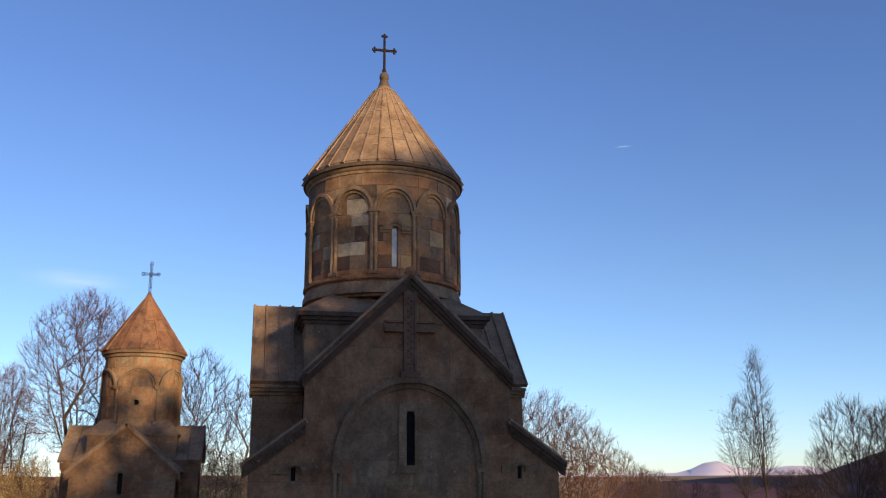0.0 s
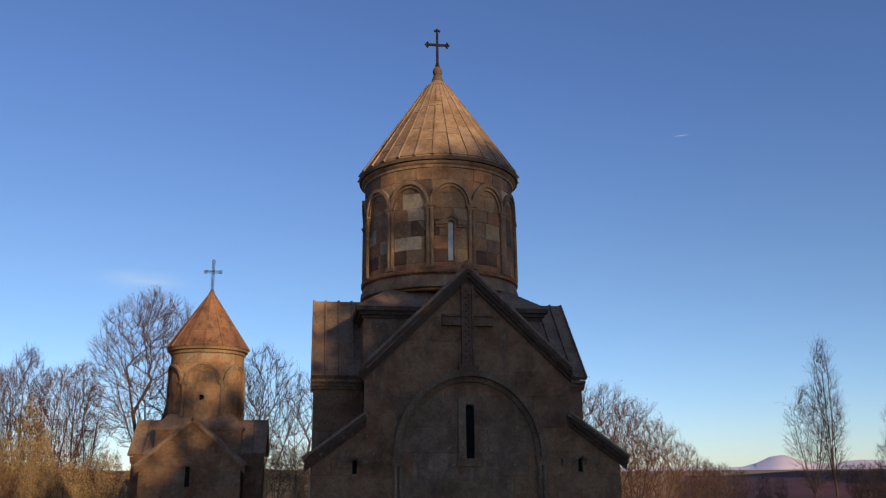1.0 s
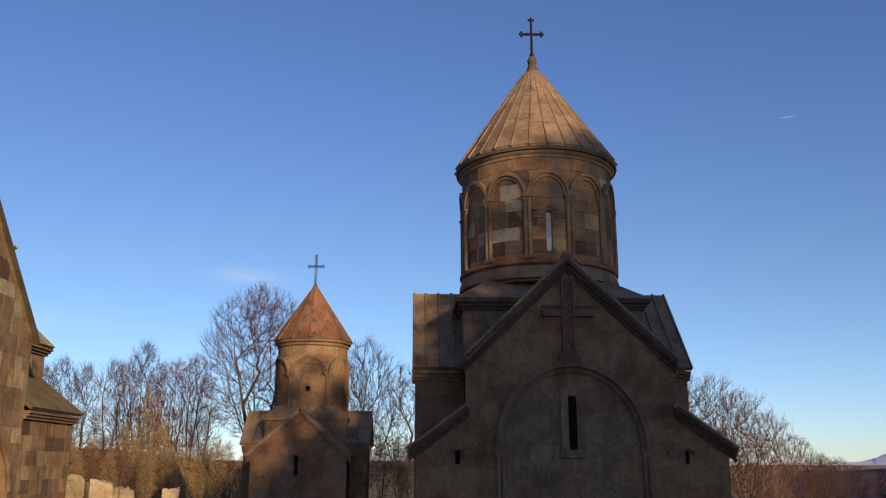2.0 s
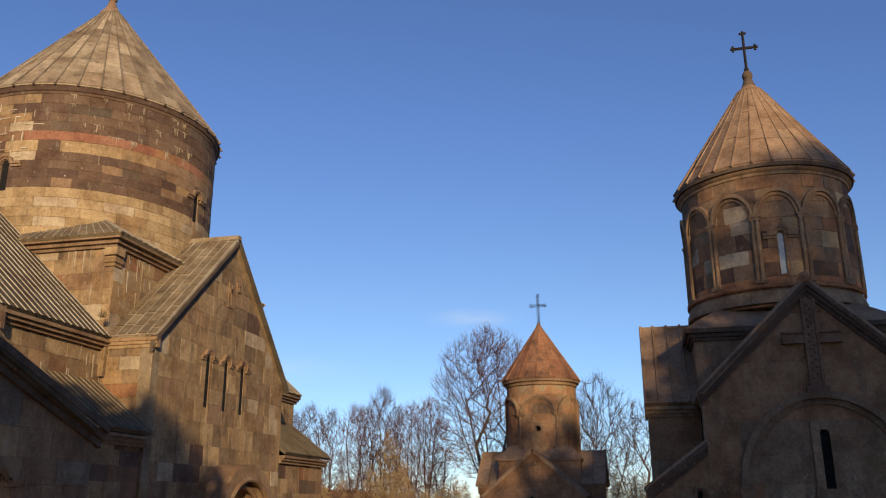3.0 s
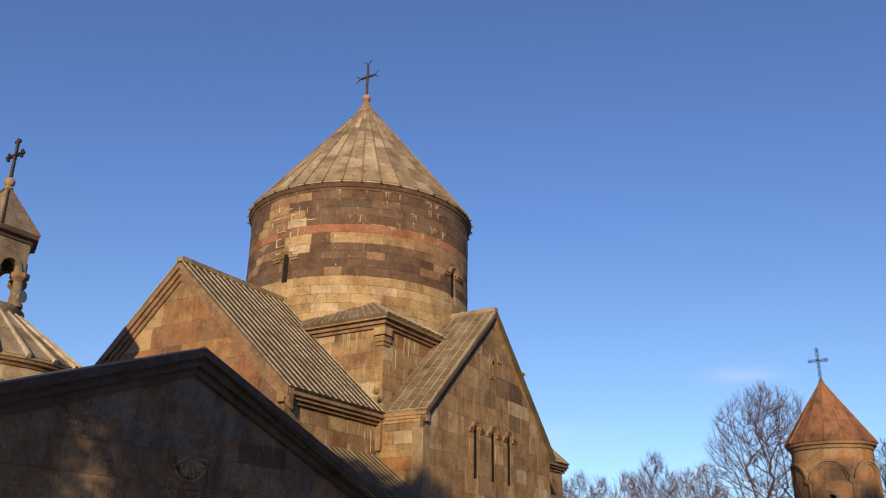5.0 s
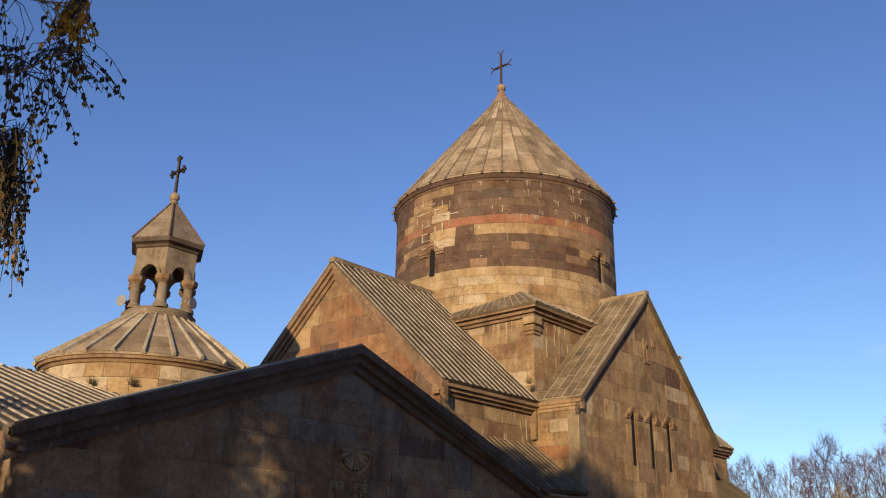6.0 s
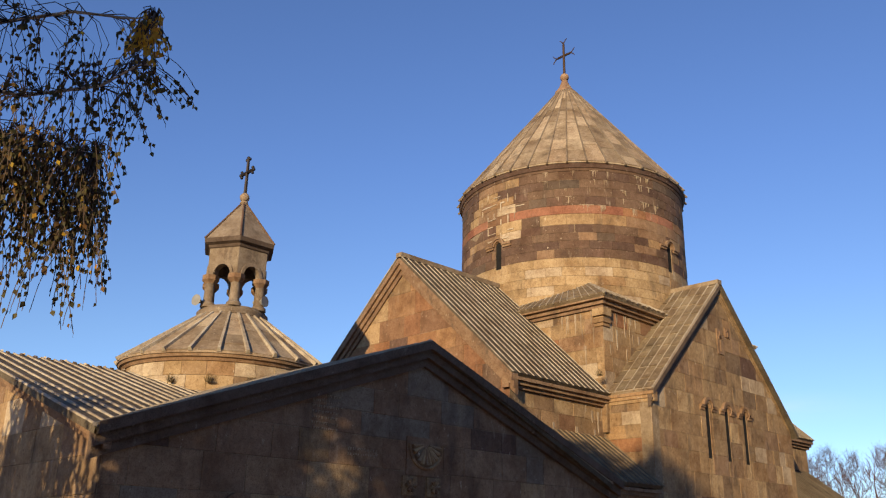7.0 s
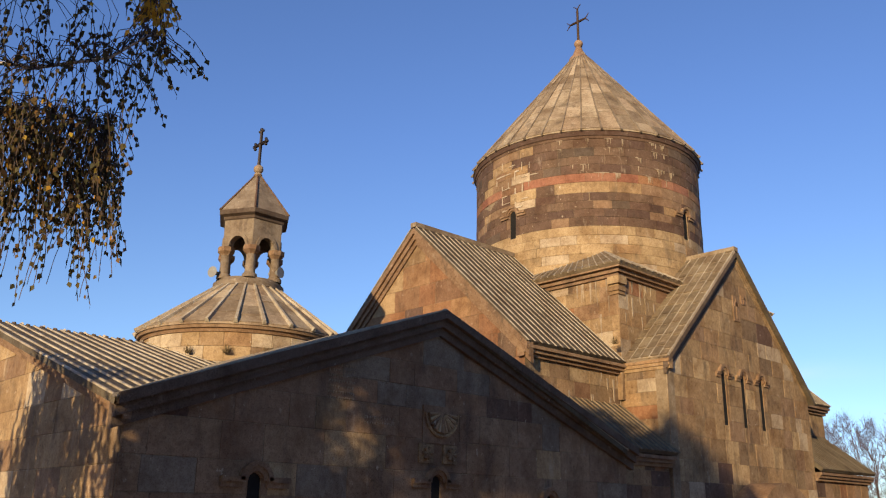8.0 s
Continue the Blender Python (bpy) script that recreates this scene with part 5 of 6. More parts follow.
def branching(seed, height, radius, low=0.25, wide=0.6, n=700, trunk_to=0.45, stems=5, fork=0.2, splay=0.4, lean=(0, 0), trunk_r=0.2, thin=0.008, twigs=6, twig_len=0.6, rise=0.8, reach=2.8):
    """A bare crown: tips strewn through an egg-shaped space, each joined by a bent twig to the branch that leads to it
    most directly; wood swells towards the foot by what it carries. Returns wood, twigs and twig tips."""
    rnd = random.Random(seed)
    pos, par, way = [Vector((0, 0, 0))], [-1], [Vector((0, 0, 1))]

    def add(p, q):
        pos.append(p); par.append(q); way.append((p - pos[q]).normalized())
        return len(pos) - 1
    foot, p = 0, Vector((0, 0, 0))
    for i in range(3):
        p = p + Vector((rnd.uniform(-0.04, 0.04) + lean[0], rnd.uniform(-0.04, 0.04) + lean[1], 1)) * height * fork / 3
        foot = add(p, foot)
    for k in range(stems):
        a = 6.283 * k / stems + rnd.uniform(-0.5, 0.5)
        out = Vector((math.cos(a), math.sin(a), 0)) * splay * rnd.uniform(0.5, 1.2)
        q, p, far = foot, pos[foot], trunk_to * rnd.uniform(0.85, 1.1) - fork
        for i in range(7):
            p = p + (out * (1.25 - 0.07 * i) + Vector((rnd.uniform(-0.07, 0.07) + lean[0], rnd.uniform(-0.07, 0.07) + lean[1], 1))).normalized() * height * far / 7
            q = add(p, q)
    goals = []
    while len(goals) < n:
        z = rnd.uniform(low, 1.0)
        r = egg(z, low, wide) * math.sqrt(rnd.random())
        if rnd.random() > 0.25 + 0.75 * egg(z, low, wide):
            continue
        a = rnd.uniform(0, 6.283)
        edge = radius * (0.9 + 0.22 * noise.noise((math.cos(a) * 1.7, math.sin(a) * 1.7, z * 4 + seed)))
        goals.append(Vector((r * edge * math.cos(a) + lean[0] * height * z, r * edge * math.sin(a) + lean[1] * height * z, z * height)))
    hub = Vector((lean[0] * height * trunk_to, lean[1] * height * trunk_to, height * trunk_to))
    goals.sort(key=lambda g: (g - hub).length + rnd.uniform(-1.2, 1.2))
    size = len(pos) + 3 * n + 5
    P, W = np.zeros((size, 3)), np.zeros((size, 3))
    m = len(pos)
    P[:m], W[:m] = [tuple(p) for p in pos], [tuple(w) for w in way]
    ends = []
    for g in goals:
        D = np.array(g) - P[:m]
        L = np.sqrt((D * D).sum(1)) + 1e-6
        turn = 1 - (D * W[:m]).sum(1) / L
        cost = L * (1 + reach * turn) + rise * np.maximum(0, P[:m, 2] - g.z + 0.35 * L)
        q = int(cost.argmin())
        a, l = pos[q], float(L[q])
        bow = way[q] * l * 0.08 + Vector((0, 0, -0.10 * l))
        last = q
        for t in (0.34, 0.67, 1.0):
            p = a.lerp(g, t) + bow * (t * (1 - t) * 1.6) + Vector((rnd.gauss(0, 1), rnd.gauss(0, 1), rnd.gauss(0, 1))) * 0.015 * l * (t < 1)
            last = add(p, last)
            P[m], W[m] = tuple(p), tuple(way[last])
            m += 1
        ends.append(last)
    load = [0.0] * m
    for e in ends:
        load[e] += 1.0
    for i in range(m - 1, 0, -1):
        load[par[i]] += load[i] if load[i] else 0.3
    swell = (trunk_r - thin) / (max(load) ** 0.62)
    rad = [thin + swell * max(0.0, l - 1) ** 0.62 for l in load]
    wood, twig, tips = Geo(), Geo(), []
    for i in range(1, m):
        thick = rad[i] > thin * 3.2
        (wood if thick else twig).pipe(pos[par[i]], pos[i], min(rad[par[i]], rad[i] * 1.35), rad[i], 6 if thick else 3)
    for e in ends:
        for _ in range(twigs):
            q = e if rnd.random() < 0.6 else par[e]
            d = (way[q] + Vector((rnd.gauss(0, 0.42), rnd.gauss(0, 0.42), rnd.gauss(0.45, 0.3)))).normalized()
            l = twig_len * rnd.uniform(0.5, 1.2)
            mid = pos[q] + d * l * 0.5
            tip = mid + (d + Vector((rnd.gauss(0, 0.25), rnd.gauss(0, 0.25), 0.25))).normalized() * l * 0.5
            twig.pipe(pos[q], mid, thin * 0.9, thin * 0.75, 3)
            twig.pipe(mid, tip, thin * 0.75, thin * 0.5, 3)
            tips += [(tip, d), (mid, d)]
    return wood, twig, tips


def woody(seed, height, levels=5, frac=0.45, fan=(15, 55), bend=0.04, trunk_r=0.22, first=0.5, kids=(11, 6, 5, 4), ratio=0.55, thin=0.012, lift=0.04):
    """Tapered trunk and limbs, forking down to twigs; lower limbs lean out further. Returns wood, twigs and twig tips."""
    rnd = random.Random(seed)
    wood, twig, tips = Geo(), Geo(), []

    def grow(p, d, length, r, level):
        segs = (6, 5, 4, 3, 2)[min(level, 4)]
        pts = [p]
        for k in range(segs):
            wob = Vector((rnd.uniform(-1, 1), rnd.uniform(-1, 1), rnd.uniform(-0.6, 0.6))) * (0.5 * bend if level == 0 else bend * 1.4)
            d = (d + wob + Vector((0, 0, lift * (level > 0)))).normalized()
            q = pts[-1] + d * (length / segs)
            ra, rb = (max(r * (1 - 0.72 * j / segs), thin * 0.8) for j in (k, k + 1))
            (wood if level < 2 else twig).tube(pts[-1], q, ra, rb, 8 if level == 0 else (5 if level == 1 else 3))
            pts.append(q)
        if level >= levels - 1:
            tips.append((pts[-1], d)); tips.append((pts[len(pts) // 2], d))
            return
        n = kids[min(level, len(kids) - 1)]
        for i in range(n):
            s = (first + (1 - first) * (i + rnd.random() * 0.8) / n) if level == 0 else 0.2 + 0.8 * (i + rnd.random()) / n
            s = min(s, 0.99)
            k = min(int(s * segs), segs - 1)
            base = pts[k].lerp(pts[k + 1], s * segs - k)
            a = rnd.uniform(0, 6.283) if level else i * 2.4 + rnd.uniform(-0.5, 0.5)
            side = Vector((math.cos(a), math.sin(a), 0))
            if level == 0:
                t = radians(fan[1] + (fan[0] - fan[1]) * (i + rnd.random()) / n)
                out, ln = side * math.sin(t) + Vector((0, 0, math.cos(t))), height * (1 - frac) * rnd.uniform(0.75, 1.05)
            else:
                sd = d.orthogonal().normalized()
                sd = (sd * math.cos(a) + d.cross(sd) * math.sin(a))
                out, ln = (d * 0.85 + sd * rnd.uniform(0.32, 0.62)).normalized(), length * ratio * (1.15 - 0.55 * s) * rnd.uniform(0.8, 1.2)
            grow(base, out, ln, max(r * (1 - 0.72 * s) * 0.55, thin), level + 1)
    grow(Vector((0, 0, 0)), Vector((0, 0, 1)), height * frac, trunk_r, 0)
    top = max(v[2] for v in twig.v)
    k = height / top
    for geo in (wood, twig):
        geo.v = [(x * k, y * k, z * k) for x, y, z in geo.v]
    return wood, twig, [(p * k, d) for p, d in tips]


def leaves(tips, seed, chance, per, size, spread):
    rnd = random.Random(seed)
    g = Geo()
    for p, d in tips:
        if rnd.random() > chance:
            continue
        for _ in range(per):
            c = p + Vector((rnd.gauss(0, spread), rnd.gauss(0, spread), rnd.gauss(0, spread)))
            u = Vector((rnd.gauss(0, 1), rnd.gauss(0, 1), rnd.gauss(0, 1))).normalized()
            w = u.orthogonal().normalized()
            l = size * rnd.uniform(0.6, 1.3)
            g.poly([c, c + u * l * 0.5 + w * l * 0.33, c + u * l, c + u * l * 0.5 - w * l * 0.33], [(0, 1, 2, 3)])
    return g


def tree(name, label, seed, leaf=None, chance=0.0, per=2, size=0.10, spread=0.12, bark=BARK, twig_mat=TWIG, group="", grow=branching, **kw):
    wood, twig, tips = grow(seed, **kw)
    root = thing(name, 0, 0, 0, label, "tree", group)
    part("trunk", wood, bark, root, smooth=True)
    tagged(part("twigwork", twig, twig_mat, root), kind="stuff")
    if leaf:
        tagged(part("crown", leaves(tips, seed + 1, chance, per, size, spread), leaf, root), kind="stuff")
    return root


def stand(b, dist):
    return Matrix.Translation((dist * math.sin(radians(b)), dist * math.cos(radians(b)), GZ - 0.05))


def put(root, b, dist, height_scale, turn, label=""):
    """A copy at a bearing (degrees to the right of east) and a distance."""
    a = radians(b)
    m = Matrix.Translation((dist * math.sin(a), dist * math.cos(a), GZ - 0.05)) @ Matrix.Rotation(radians(turn), 4, "Z") @ Matrix.Scale(height_scale, 4)
    ob = copy_thing(root, m)
    if label:
        ob["label"] = label
    return ob


GRP = "bare trees behind the churches"
big = tree("bare_tree", "tall round-crowned bare tree with reddish twig tips", 101, DRYLEAF, 0.26, 1, 0.09, 0.08, height=15.3, radius=5.0, low=0.30, wide=0.64, n=1300, trunk_to=0.62, fork=0.2, stems=8, splay=0.42, trunk_r=0.24, thin=0.009, twigs=5, twig_len=0.8, twig_mat=MIDTWIG, group=GRP)
big.matrix_basis = stand(-10.1, 62)
slim = tree("bare_tree", "slender upright bare tree in the grove behind the churches", 102, None, height=12.0, radius=2.0, low=0.14, wide=0.55, n=420, trunk_to=0.8, fork=0.1, stems=6, splay=0.14, trunk_r=0.13, thin=0.009, twigs=5, twig_len=0.9, twig_mat=MIDTWIG, group=GRP)
slim.matrix_basis = stand(-17.2, 70)
dark = tree("bare_tree", "dark thickly branched bare tree beside the chapel", 106, DRYLEAF, 0.05, 1, 0.10, 0.1, height=12.0, radius=3.5, low=0.12, wide=0.55, n=560, trunk_to=0.6, fork=0.12, stems=8, splay=0.38, trunk_r=0.20, thin=0.011, twigs=4, twig_len=0.8, group=GRP)
dark.matrix_basis = stand(-3.0, 64)
bushy = tree("autumn_shrub", "wide twiggy shrub with rust-coloured autumn leaves", 103, DRYLEAF, 0.42, 1, 0.12, 0.10, height=8.4, radius=3.2, low=0.04, wide=0.5, n=430, trunk_to=0.65, fork=0.02, stems=12, splay=0.5, trunk_r=0.11, thin=0.0105, twigs=4, twig_len=0.8, twig_mat=MIDTWIG, group="autumn shrubs")
bushy.matrix_basis = stand(19.2, 58)
bare = tree("bare_shrub", "dark leafless shrub on the maroon slope", 107, None, height=8.4, radius=3.0, low=0.04, wide=0.55, n=420, trunk_to=0.65, fork=0.03, stems=9, splay=0.4, trunk_r=0.12, thin=0.011, twigs=5, twig_len=0.8, group="bare shrubs")
bare.matrix_basis = stand(37.6, 70)
gold = tree("autumn_tree", "narrow golden-leaved autumn tree in the grove", 104, GOLDLEAF, 0.85, 1, 0.13, 0.15, height=8.0, radius=1.25, low=0.06, wide=0.4, n=300, trunk_to=0.8, fork=0.05, stems=7, splay=0.14, trunk_r=0.09, thin=0.009, twigs=4, twig_len=0.7, twig_mat=SUNTWIG, group="golden autumn trees")
gold.matrix_basis = stand(-16.6, 66)
poplar = tree("poplar_tree", "tall wispy half-bare poplar with a spreading lower side", 105, GREENLEAF, 0.02, 3, 0.16, 0.2, height=15.6, radius=1.7, low=0.1, wide=0.38, n=420, trunk_to=0.9, fork=0.08, stems=6, splay=0.07, trunk_r=0.12, thin=0.010, twigs=4, twig_len=1.2, rise=1.6, reach=2.2)
poplar.matrix_basis = stand(32.7, 95)
shoot = tree("poplar_tree", "lower spreading half-bare poplar with one green clump", 108, GREENLEAF, 0.05, 3, 0.18, 0.25, height=10.6, radius=2.4, low=0.1, wide=0.5, n=300, trunk_to=0.8, fork=0.05, stems=7, splay=0.3, trunk_r=0.09, thin=0.010, twigs=4, twig_len=1.1, rise=1.2, reach=2.0)
shoot.matrix_basis = stand(31.5, 94)

for b, d, s, t in ((-15.2, 66, 0.86, 80), (-19.0, 72, 0.90, 310), (-20.6, 66, 0.82, 20), (-21.8, 74, 0.92, 120), (-23.0, 70, 0.84, 250), (-25.0, 76, 0.9, 60), (-18.2, 84, 1.0, 150), (-27.5, 78, 0.85, 200), (-30.0, 78, 0.85, 20), (-14.2, 78, 1.0, 60), (-16.2, 80, 0.96, 10), (-13.4, 84, 0.9, 300), (-34, 74, 0.8, 80), (-38, 70, 0.8, 190)):
    put(slim, b, d, s, t)
for b, d, s, t in ((-0.6, 66, 0.86, 200), (-4.8, 70, 1.0, 300)):
    put(dark, b, d, s, t)
for b, d, s, t in ((17.0, 62, 1.08, 10), (21.0, 60, 0.90, 90), (22.6, 62, 0.74, 170), (24.0, 66, 0.58, 250), (25.6, 76, 0.42, 300)):
    put(bushy, b, d, s, t)
for b, d, s, t in ((25.2, 70, 0.46, 10), (26.4, 76, 0.42, 150), (27.4, 84, 0.36, 30), (28.6, 80, 0.3, 270), (29.6, 90, 0.28, 200), (33.8, 86, 0.4, 20), (34.4, 80, 0.42, 160), (36.0, 78, 0.62, 70), (39.2, 72, 0.92, 190), (41.5, 68, 0.95, 20), (44.0, 68, 1.0, 240), (35.0, 84, 0.42, 240), (40.4, 80, 1.05, 110)):
    put(bare, b, d, s, t)
for b, d, s, t in ((-15.9, 60, 0.62, 200), (-13.2, 60, 0.46, 120), (-17.8, 62, 0.6, 30), (-19.8, 62, 0.5, 190), (-22.0, 62, 0.6, 290), (-25.6, 66, 0.66, 70), (-23.6, 66, 0.62, 170), (-11.8, 62, 0.42, 220), (-12.4, 58, 0.5, 100), (-0.9, 54, 0.42, 60), (-2.0, 54, 0.5, 10), (-14.4, 54, 0.36, 150), (-13.6, 56, 0.34, 20), (-15.2, 57, 0.38, 260), (-16.6, 57, 0.36, 90), (-18.8, 57, 0.36, 210), (-20.8, 58, 0.4, 310), (-11.0, 56, 0.32, 180), (-3.2, 56, 0.4, 140), (-0.2, 56, 0.4, 230)):
    put(gold, b, d, s * (1.35 if s < 0.45 else 1.15), t)
for b, d, s, t in ((-12.8, 60, 0.44, 10), (-16.6, 60, 0.40, 200), (-20.0, 60, 0.46, 80), (-14.6, 62, 0.42, 100), (-18.4, 60, 0.42, 300), (-22.4, 62, 0.5, 40), (-24.6, 64, 0.5, 140), (-11.4, 58, 0.36, 70), (-13.8, 66, 0.5, 250), (-15.6, 66, 0.5, 330), (-17.4, 68, 0.52, 160), (-19.2, 68, 0.55, 20), (-21.2, 68, 0.55, 210), (-9.4, 60, 0.36, 120), (-26.5, 66, 0.5, 280), (-29, 66, 0.5, 100)):
    put(bushy, b, d, s * 1.1, t, "low russet shrub among bare trees")

# stones by the far end of the great church
ruin = thing("carved_stone_slab", -15.6, 41.2, GZ, "weathered arched memorial stone leaning among rubble", "stone")
P_R = flat((-15.6, 41.0, 0), (0.94, -0.34, 0), (-0.34, -0.94, 0))
g = Geo(); bar(g, P_R, -0.55, 0.55, GZ, 0.75, -0.25, 0); arch_band(g, P_R, 0, 0.75, 0.02, 0.55, -0.25, 0, 0.7, 14)
part("slab", g, PALE, ruin)
g = Geo(); arch_band(g, P_R, 0, 0.55, 0.32, 0.44, 0, 0.06, 1.0, 14); part("carved_arch", g, PALE, ruin)
rnd = random.Random(31)
for x, y, s, hgt in ((-16.9, 41.4, 0.85, 2.5), (-17.7, 41.8, 0.7, 2.2), (-14.5, 41.6, 0.7, 2.3), (-13.6, 42.2, 0.6, 2.0), (-11.6, 43.0, 0.5, 1.9)):
    bm = bmesh.new()
    bmesh.ops.create_cube(bm, size=1)
    bmesh.ops.subdivide_edges(bm, edges=bm.edges, cuts=3, use_grid_fill=True)
    for v in bm.verts:
        k = 1 + 0.22 * noise.noise(v.co * 2.2 + Vector((x, y, 0)))
        v.co = Vector((v.co.x * s * 1.5 * k, v.co.y * s * k, (v.co.z + 0.5) * hgt * (1 + 0.12 * noise.noise(v.co * 3 + Vector((y, x, 0)))) - 0.05))
    me = bpy.data.meshes.new("boulder"); bm.to_mesh(me); bm.free()
    me.materials.append(PALE)
    ob = tagged(new("boulder", me), "rough tawny stone block standing by the church", "stone", "rubble blocks")
    ob.matrix_basis = pose(x, y, GZ, 0, 0, rnd.uniform(0, 90))

# unseen grove added behind the walker; its crowns shade the lower walls at evening
grove = tree("grove_tree", "unseen golden-leaved tree added to shade the lower walls", 110, GROVELEAF, 1.0, 16, 0.40, 0.55, grow=woody, height=14.2, levels=4, frac=0.4, fan=(8, 60), trunk_r=0.3, first=0.3, kids=(14, 8, 6), group="western grove")
grove.matrix_basis = Matrix.Translation((24.0, -19.0, GZ)) @ Matrix.Scale(1.15, 4)
for x, y, s, t in ((15.5, -17.5, 0.86, 40), (28.6, -26.0, 1.38, 100), (30.5, -25.5, 1.34, 330), (29.0, -21.0, 1.28, 200), (34.5, -20.5, 1.28, 280)):
    copy_thing(grove, Matrix.Translation((x, y, GZ - 0.05)) @ Matrix.Rotation(radians(t), 4, "Z") @ Matrix.Scale(s, 4))


# added, unseen: thins the sun on the arcaded church's drum
sparse = tree("grove_tree", "unseen tall half-bare tree added to dim the arcaded drum", 111, GROVELEAF, 0.5, 2, 0.30, 0.35, height=27.0, radius=5.6, low=0.5, wide=0.76, n=900, trunk_to=0.7, fork=0.3, stems=7, splay=0.3, trunk_r=0.4, thin=0.02, twigs=4, twig_len=0.9, group="western grove")
sparse.matrix_basis = Matrix.Translation((29.2, -22.5, GZ - 0.05))


# ---- weeping birch close by ----
birch = thing("birch_tree", -8.6, -0.6, GZ + 0.4, "weeping birch with dark hanging leaves and one yellow spray", "tree")
rnd = random.Random(9)
wood, twig, leaf, yellow = Geo(), Geo(), Geo(), Geo()
trunk = [Vector((-8.6, -0.6, GZ)), Vector((-8.5, -0.5, 1.5)), Vector((-8.6, -0.3, 4.0)), Vector((-8.4, -0.2, 6.5)), Vector((-8.5, 0.1, 9.5))]
for k, (p, q) in enumerate(zip(trunk, trunk[1:])):
    wood.tube(p, q, 0.17 - 0.035 * k, 0.135 - 0.035 * k, 9)


def birch_leaf(geo, p, size):
    a = rnd.uniform(0, 6.283)
    u = Vector((math.cos(a) * 0.5, math.sin(a) * 0.5, -1)).normalized()
    w = u.cross(Vector((math.cos(a + 1.9), math.sin(a + 1.9), 0.2))).normalized()
    geo.poly([p, p + u * size * 0.35 + w * size * 0.36, p + u * size, p + u * size * 0.35 - w * size * 0.36], [(0, 1, 2, 3)])


def hanging(p, length, gold_share=0.0, dense=1.0, sway=None):
    """A thin hanging twig with leaves along it."""
    d = (sway or Vector((rnd.uniform(-0.5, 0.5), rnd.uniform(-0.5, 0.5), -0.5))).normalized()
    n = max(4, int(length / 0.07))
    for k in range(n):
        d = (d + Vector((rnd.uniform(-0.12, 0.12), rnd.uniform(-0.12, 0.12), -0.16))).normalized()
        q = p + d * (length / n)
        twig.tube(p, q, 0.0035, 0.003, 3)
        p = q
        if rnd.random() < 0.85 * dense:
            birch_leaf(yellow if rnd.random() < gold_share else leaf, p, rnd.uniform(0.038, 0.066))
            if rnd.random() < 0.6:
                birch_leaf(yellow if rnd.random() < gold_share else leaf, p + Vector((rnd.uniform(-0.03, 0.03), rnd.uniform(-0.03, 0.03), 0)), rnd.uniform(0.034, 0.056))


def limb(points, r):
    for k, (p, q) in enumerate(zip(points, points[1:])):
        n = len(points) - 1
        wood.tube(p, q, r * (1 - 0.85 * k / n), r * (1 - 0.85 * (k + 1) / n), 6)


EYE = Vector((-0.14, -0.09, 1.79))


def spot(b, e, d):
    """A place at a bearing (degrees left of east), a height angle and a distance from where the walker stands."""
    b, e = radians(b), radians(e)
    return EYE + Vector((-math.sin(b) * math.cos(e), math.cos(b) * math.cos(e), math.sin(e))) * d


boughs = [
    [Vector((-8.5, -0.3, 4.6)), spot(84, 27, 8.2), spot(78, 29.5, 7.6), spot(73, 31.6, 7.2), spot(69.6, 32.0, 7.0), spot(67.6, 32.4, 6.7)],
    [Vector((-8.5, -0.3, 4.2)), spot(86, 23, 8.4), spot(80, 25.5, 7.8), spot(75, 26, 7.4), spot(70.5, 27.6, 7.1), spot(68.2, 29.4, 6.9), spot(66.9, 29.6, 6.8)],
    [Vector((-8.5, -0.3, 4.0)), spot(85, 20, 8.3), spot(79, 22.5, 7.7), spot(74.5, 23.6, 7.4), spot(70, 23.4, 7.2)],
    [Vector((-8.4, -0.2, 6.0)), spot(86, 31, 8.6), spot(81, 32.5, 8.0), spot(77, 32.0, 7.7)],
]
for k, pts in enumerate(boughs):
    limb(pts, 0.024)


def hook(b, e, d):
    """A side twig from the nearest bough to this place."""
    p = spot(b, e, d)
    near = min((q.lerp(r, k / 4) for pts in boughs for q, r in zip(pts, pts[1:]) for k in range(5)), key=lambda q: (q - p).length)
    mid = near.lerp(p, 0.5) + Vector((0, 0, 0.06))
    twig.tube(near, mid, 0.005, 0.0035, 4)
    twig.tube(mid, p, 0.0035, 0.0025, 4)
    return p


for _ in range(190):
    b = rnd.uniform(67.6, 82)
    hanging(hook(b, rnd.uniform(25.5, 32.0), rnd.uniform(6.7, 7.8)), rnd.uniform(0.2, 0.5), 0.03, 1.0)
for _ in range(44):
    hanging(hook(rnd.uniform(66.9, 68.7), rnd.uniform(31.0, 32.9), rnd.uniform(6.2, 6.8)), rnd.uniform(0.08, 0.26), 0.92, 1.0)
for _ in range(16):
    hanging(hook(rnd.uniform(66.8, 69.0), rnd.uniform(28.4, 30.8), rnd.uniform(6.8, 7.2)), rnd.uniform(0.2, 0.42), 0.1, 0.9, Vector((0.55, 0.75, -0.35)))
for _ in range(330):
    b = rnd.uniform(68.9, 80.5)
    hanging(hook(b, rnd.uniform(20.5, 25.0) - (71 - b) * 0.3 * (b < 71), rnd.uniform(6.8, 7.8)), rnd.uniform(0.3, 0.75), 0.05, 1.1)
for _ in range(90):
    b = rnd.uniform(69.8, 79.5)
    hanging(hook(b, rnd.uniform(18.0, 21.5), rnd.uniform(6.8, 7.6)), rnd.uniform(0.45, 0.9), 0.03, 0.7)
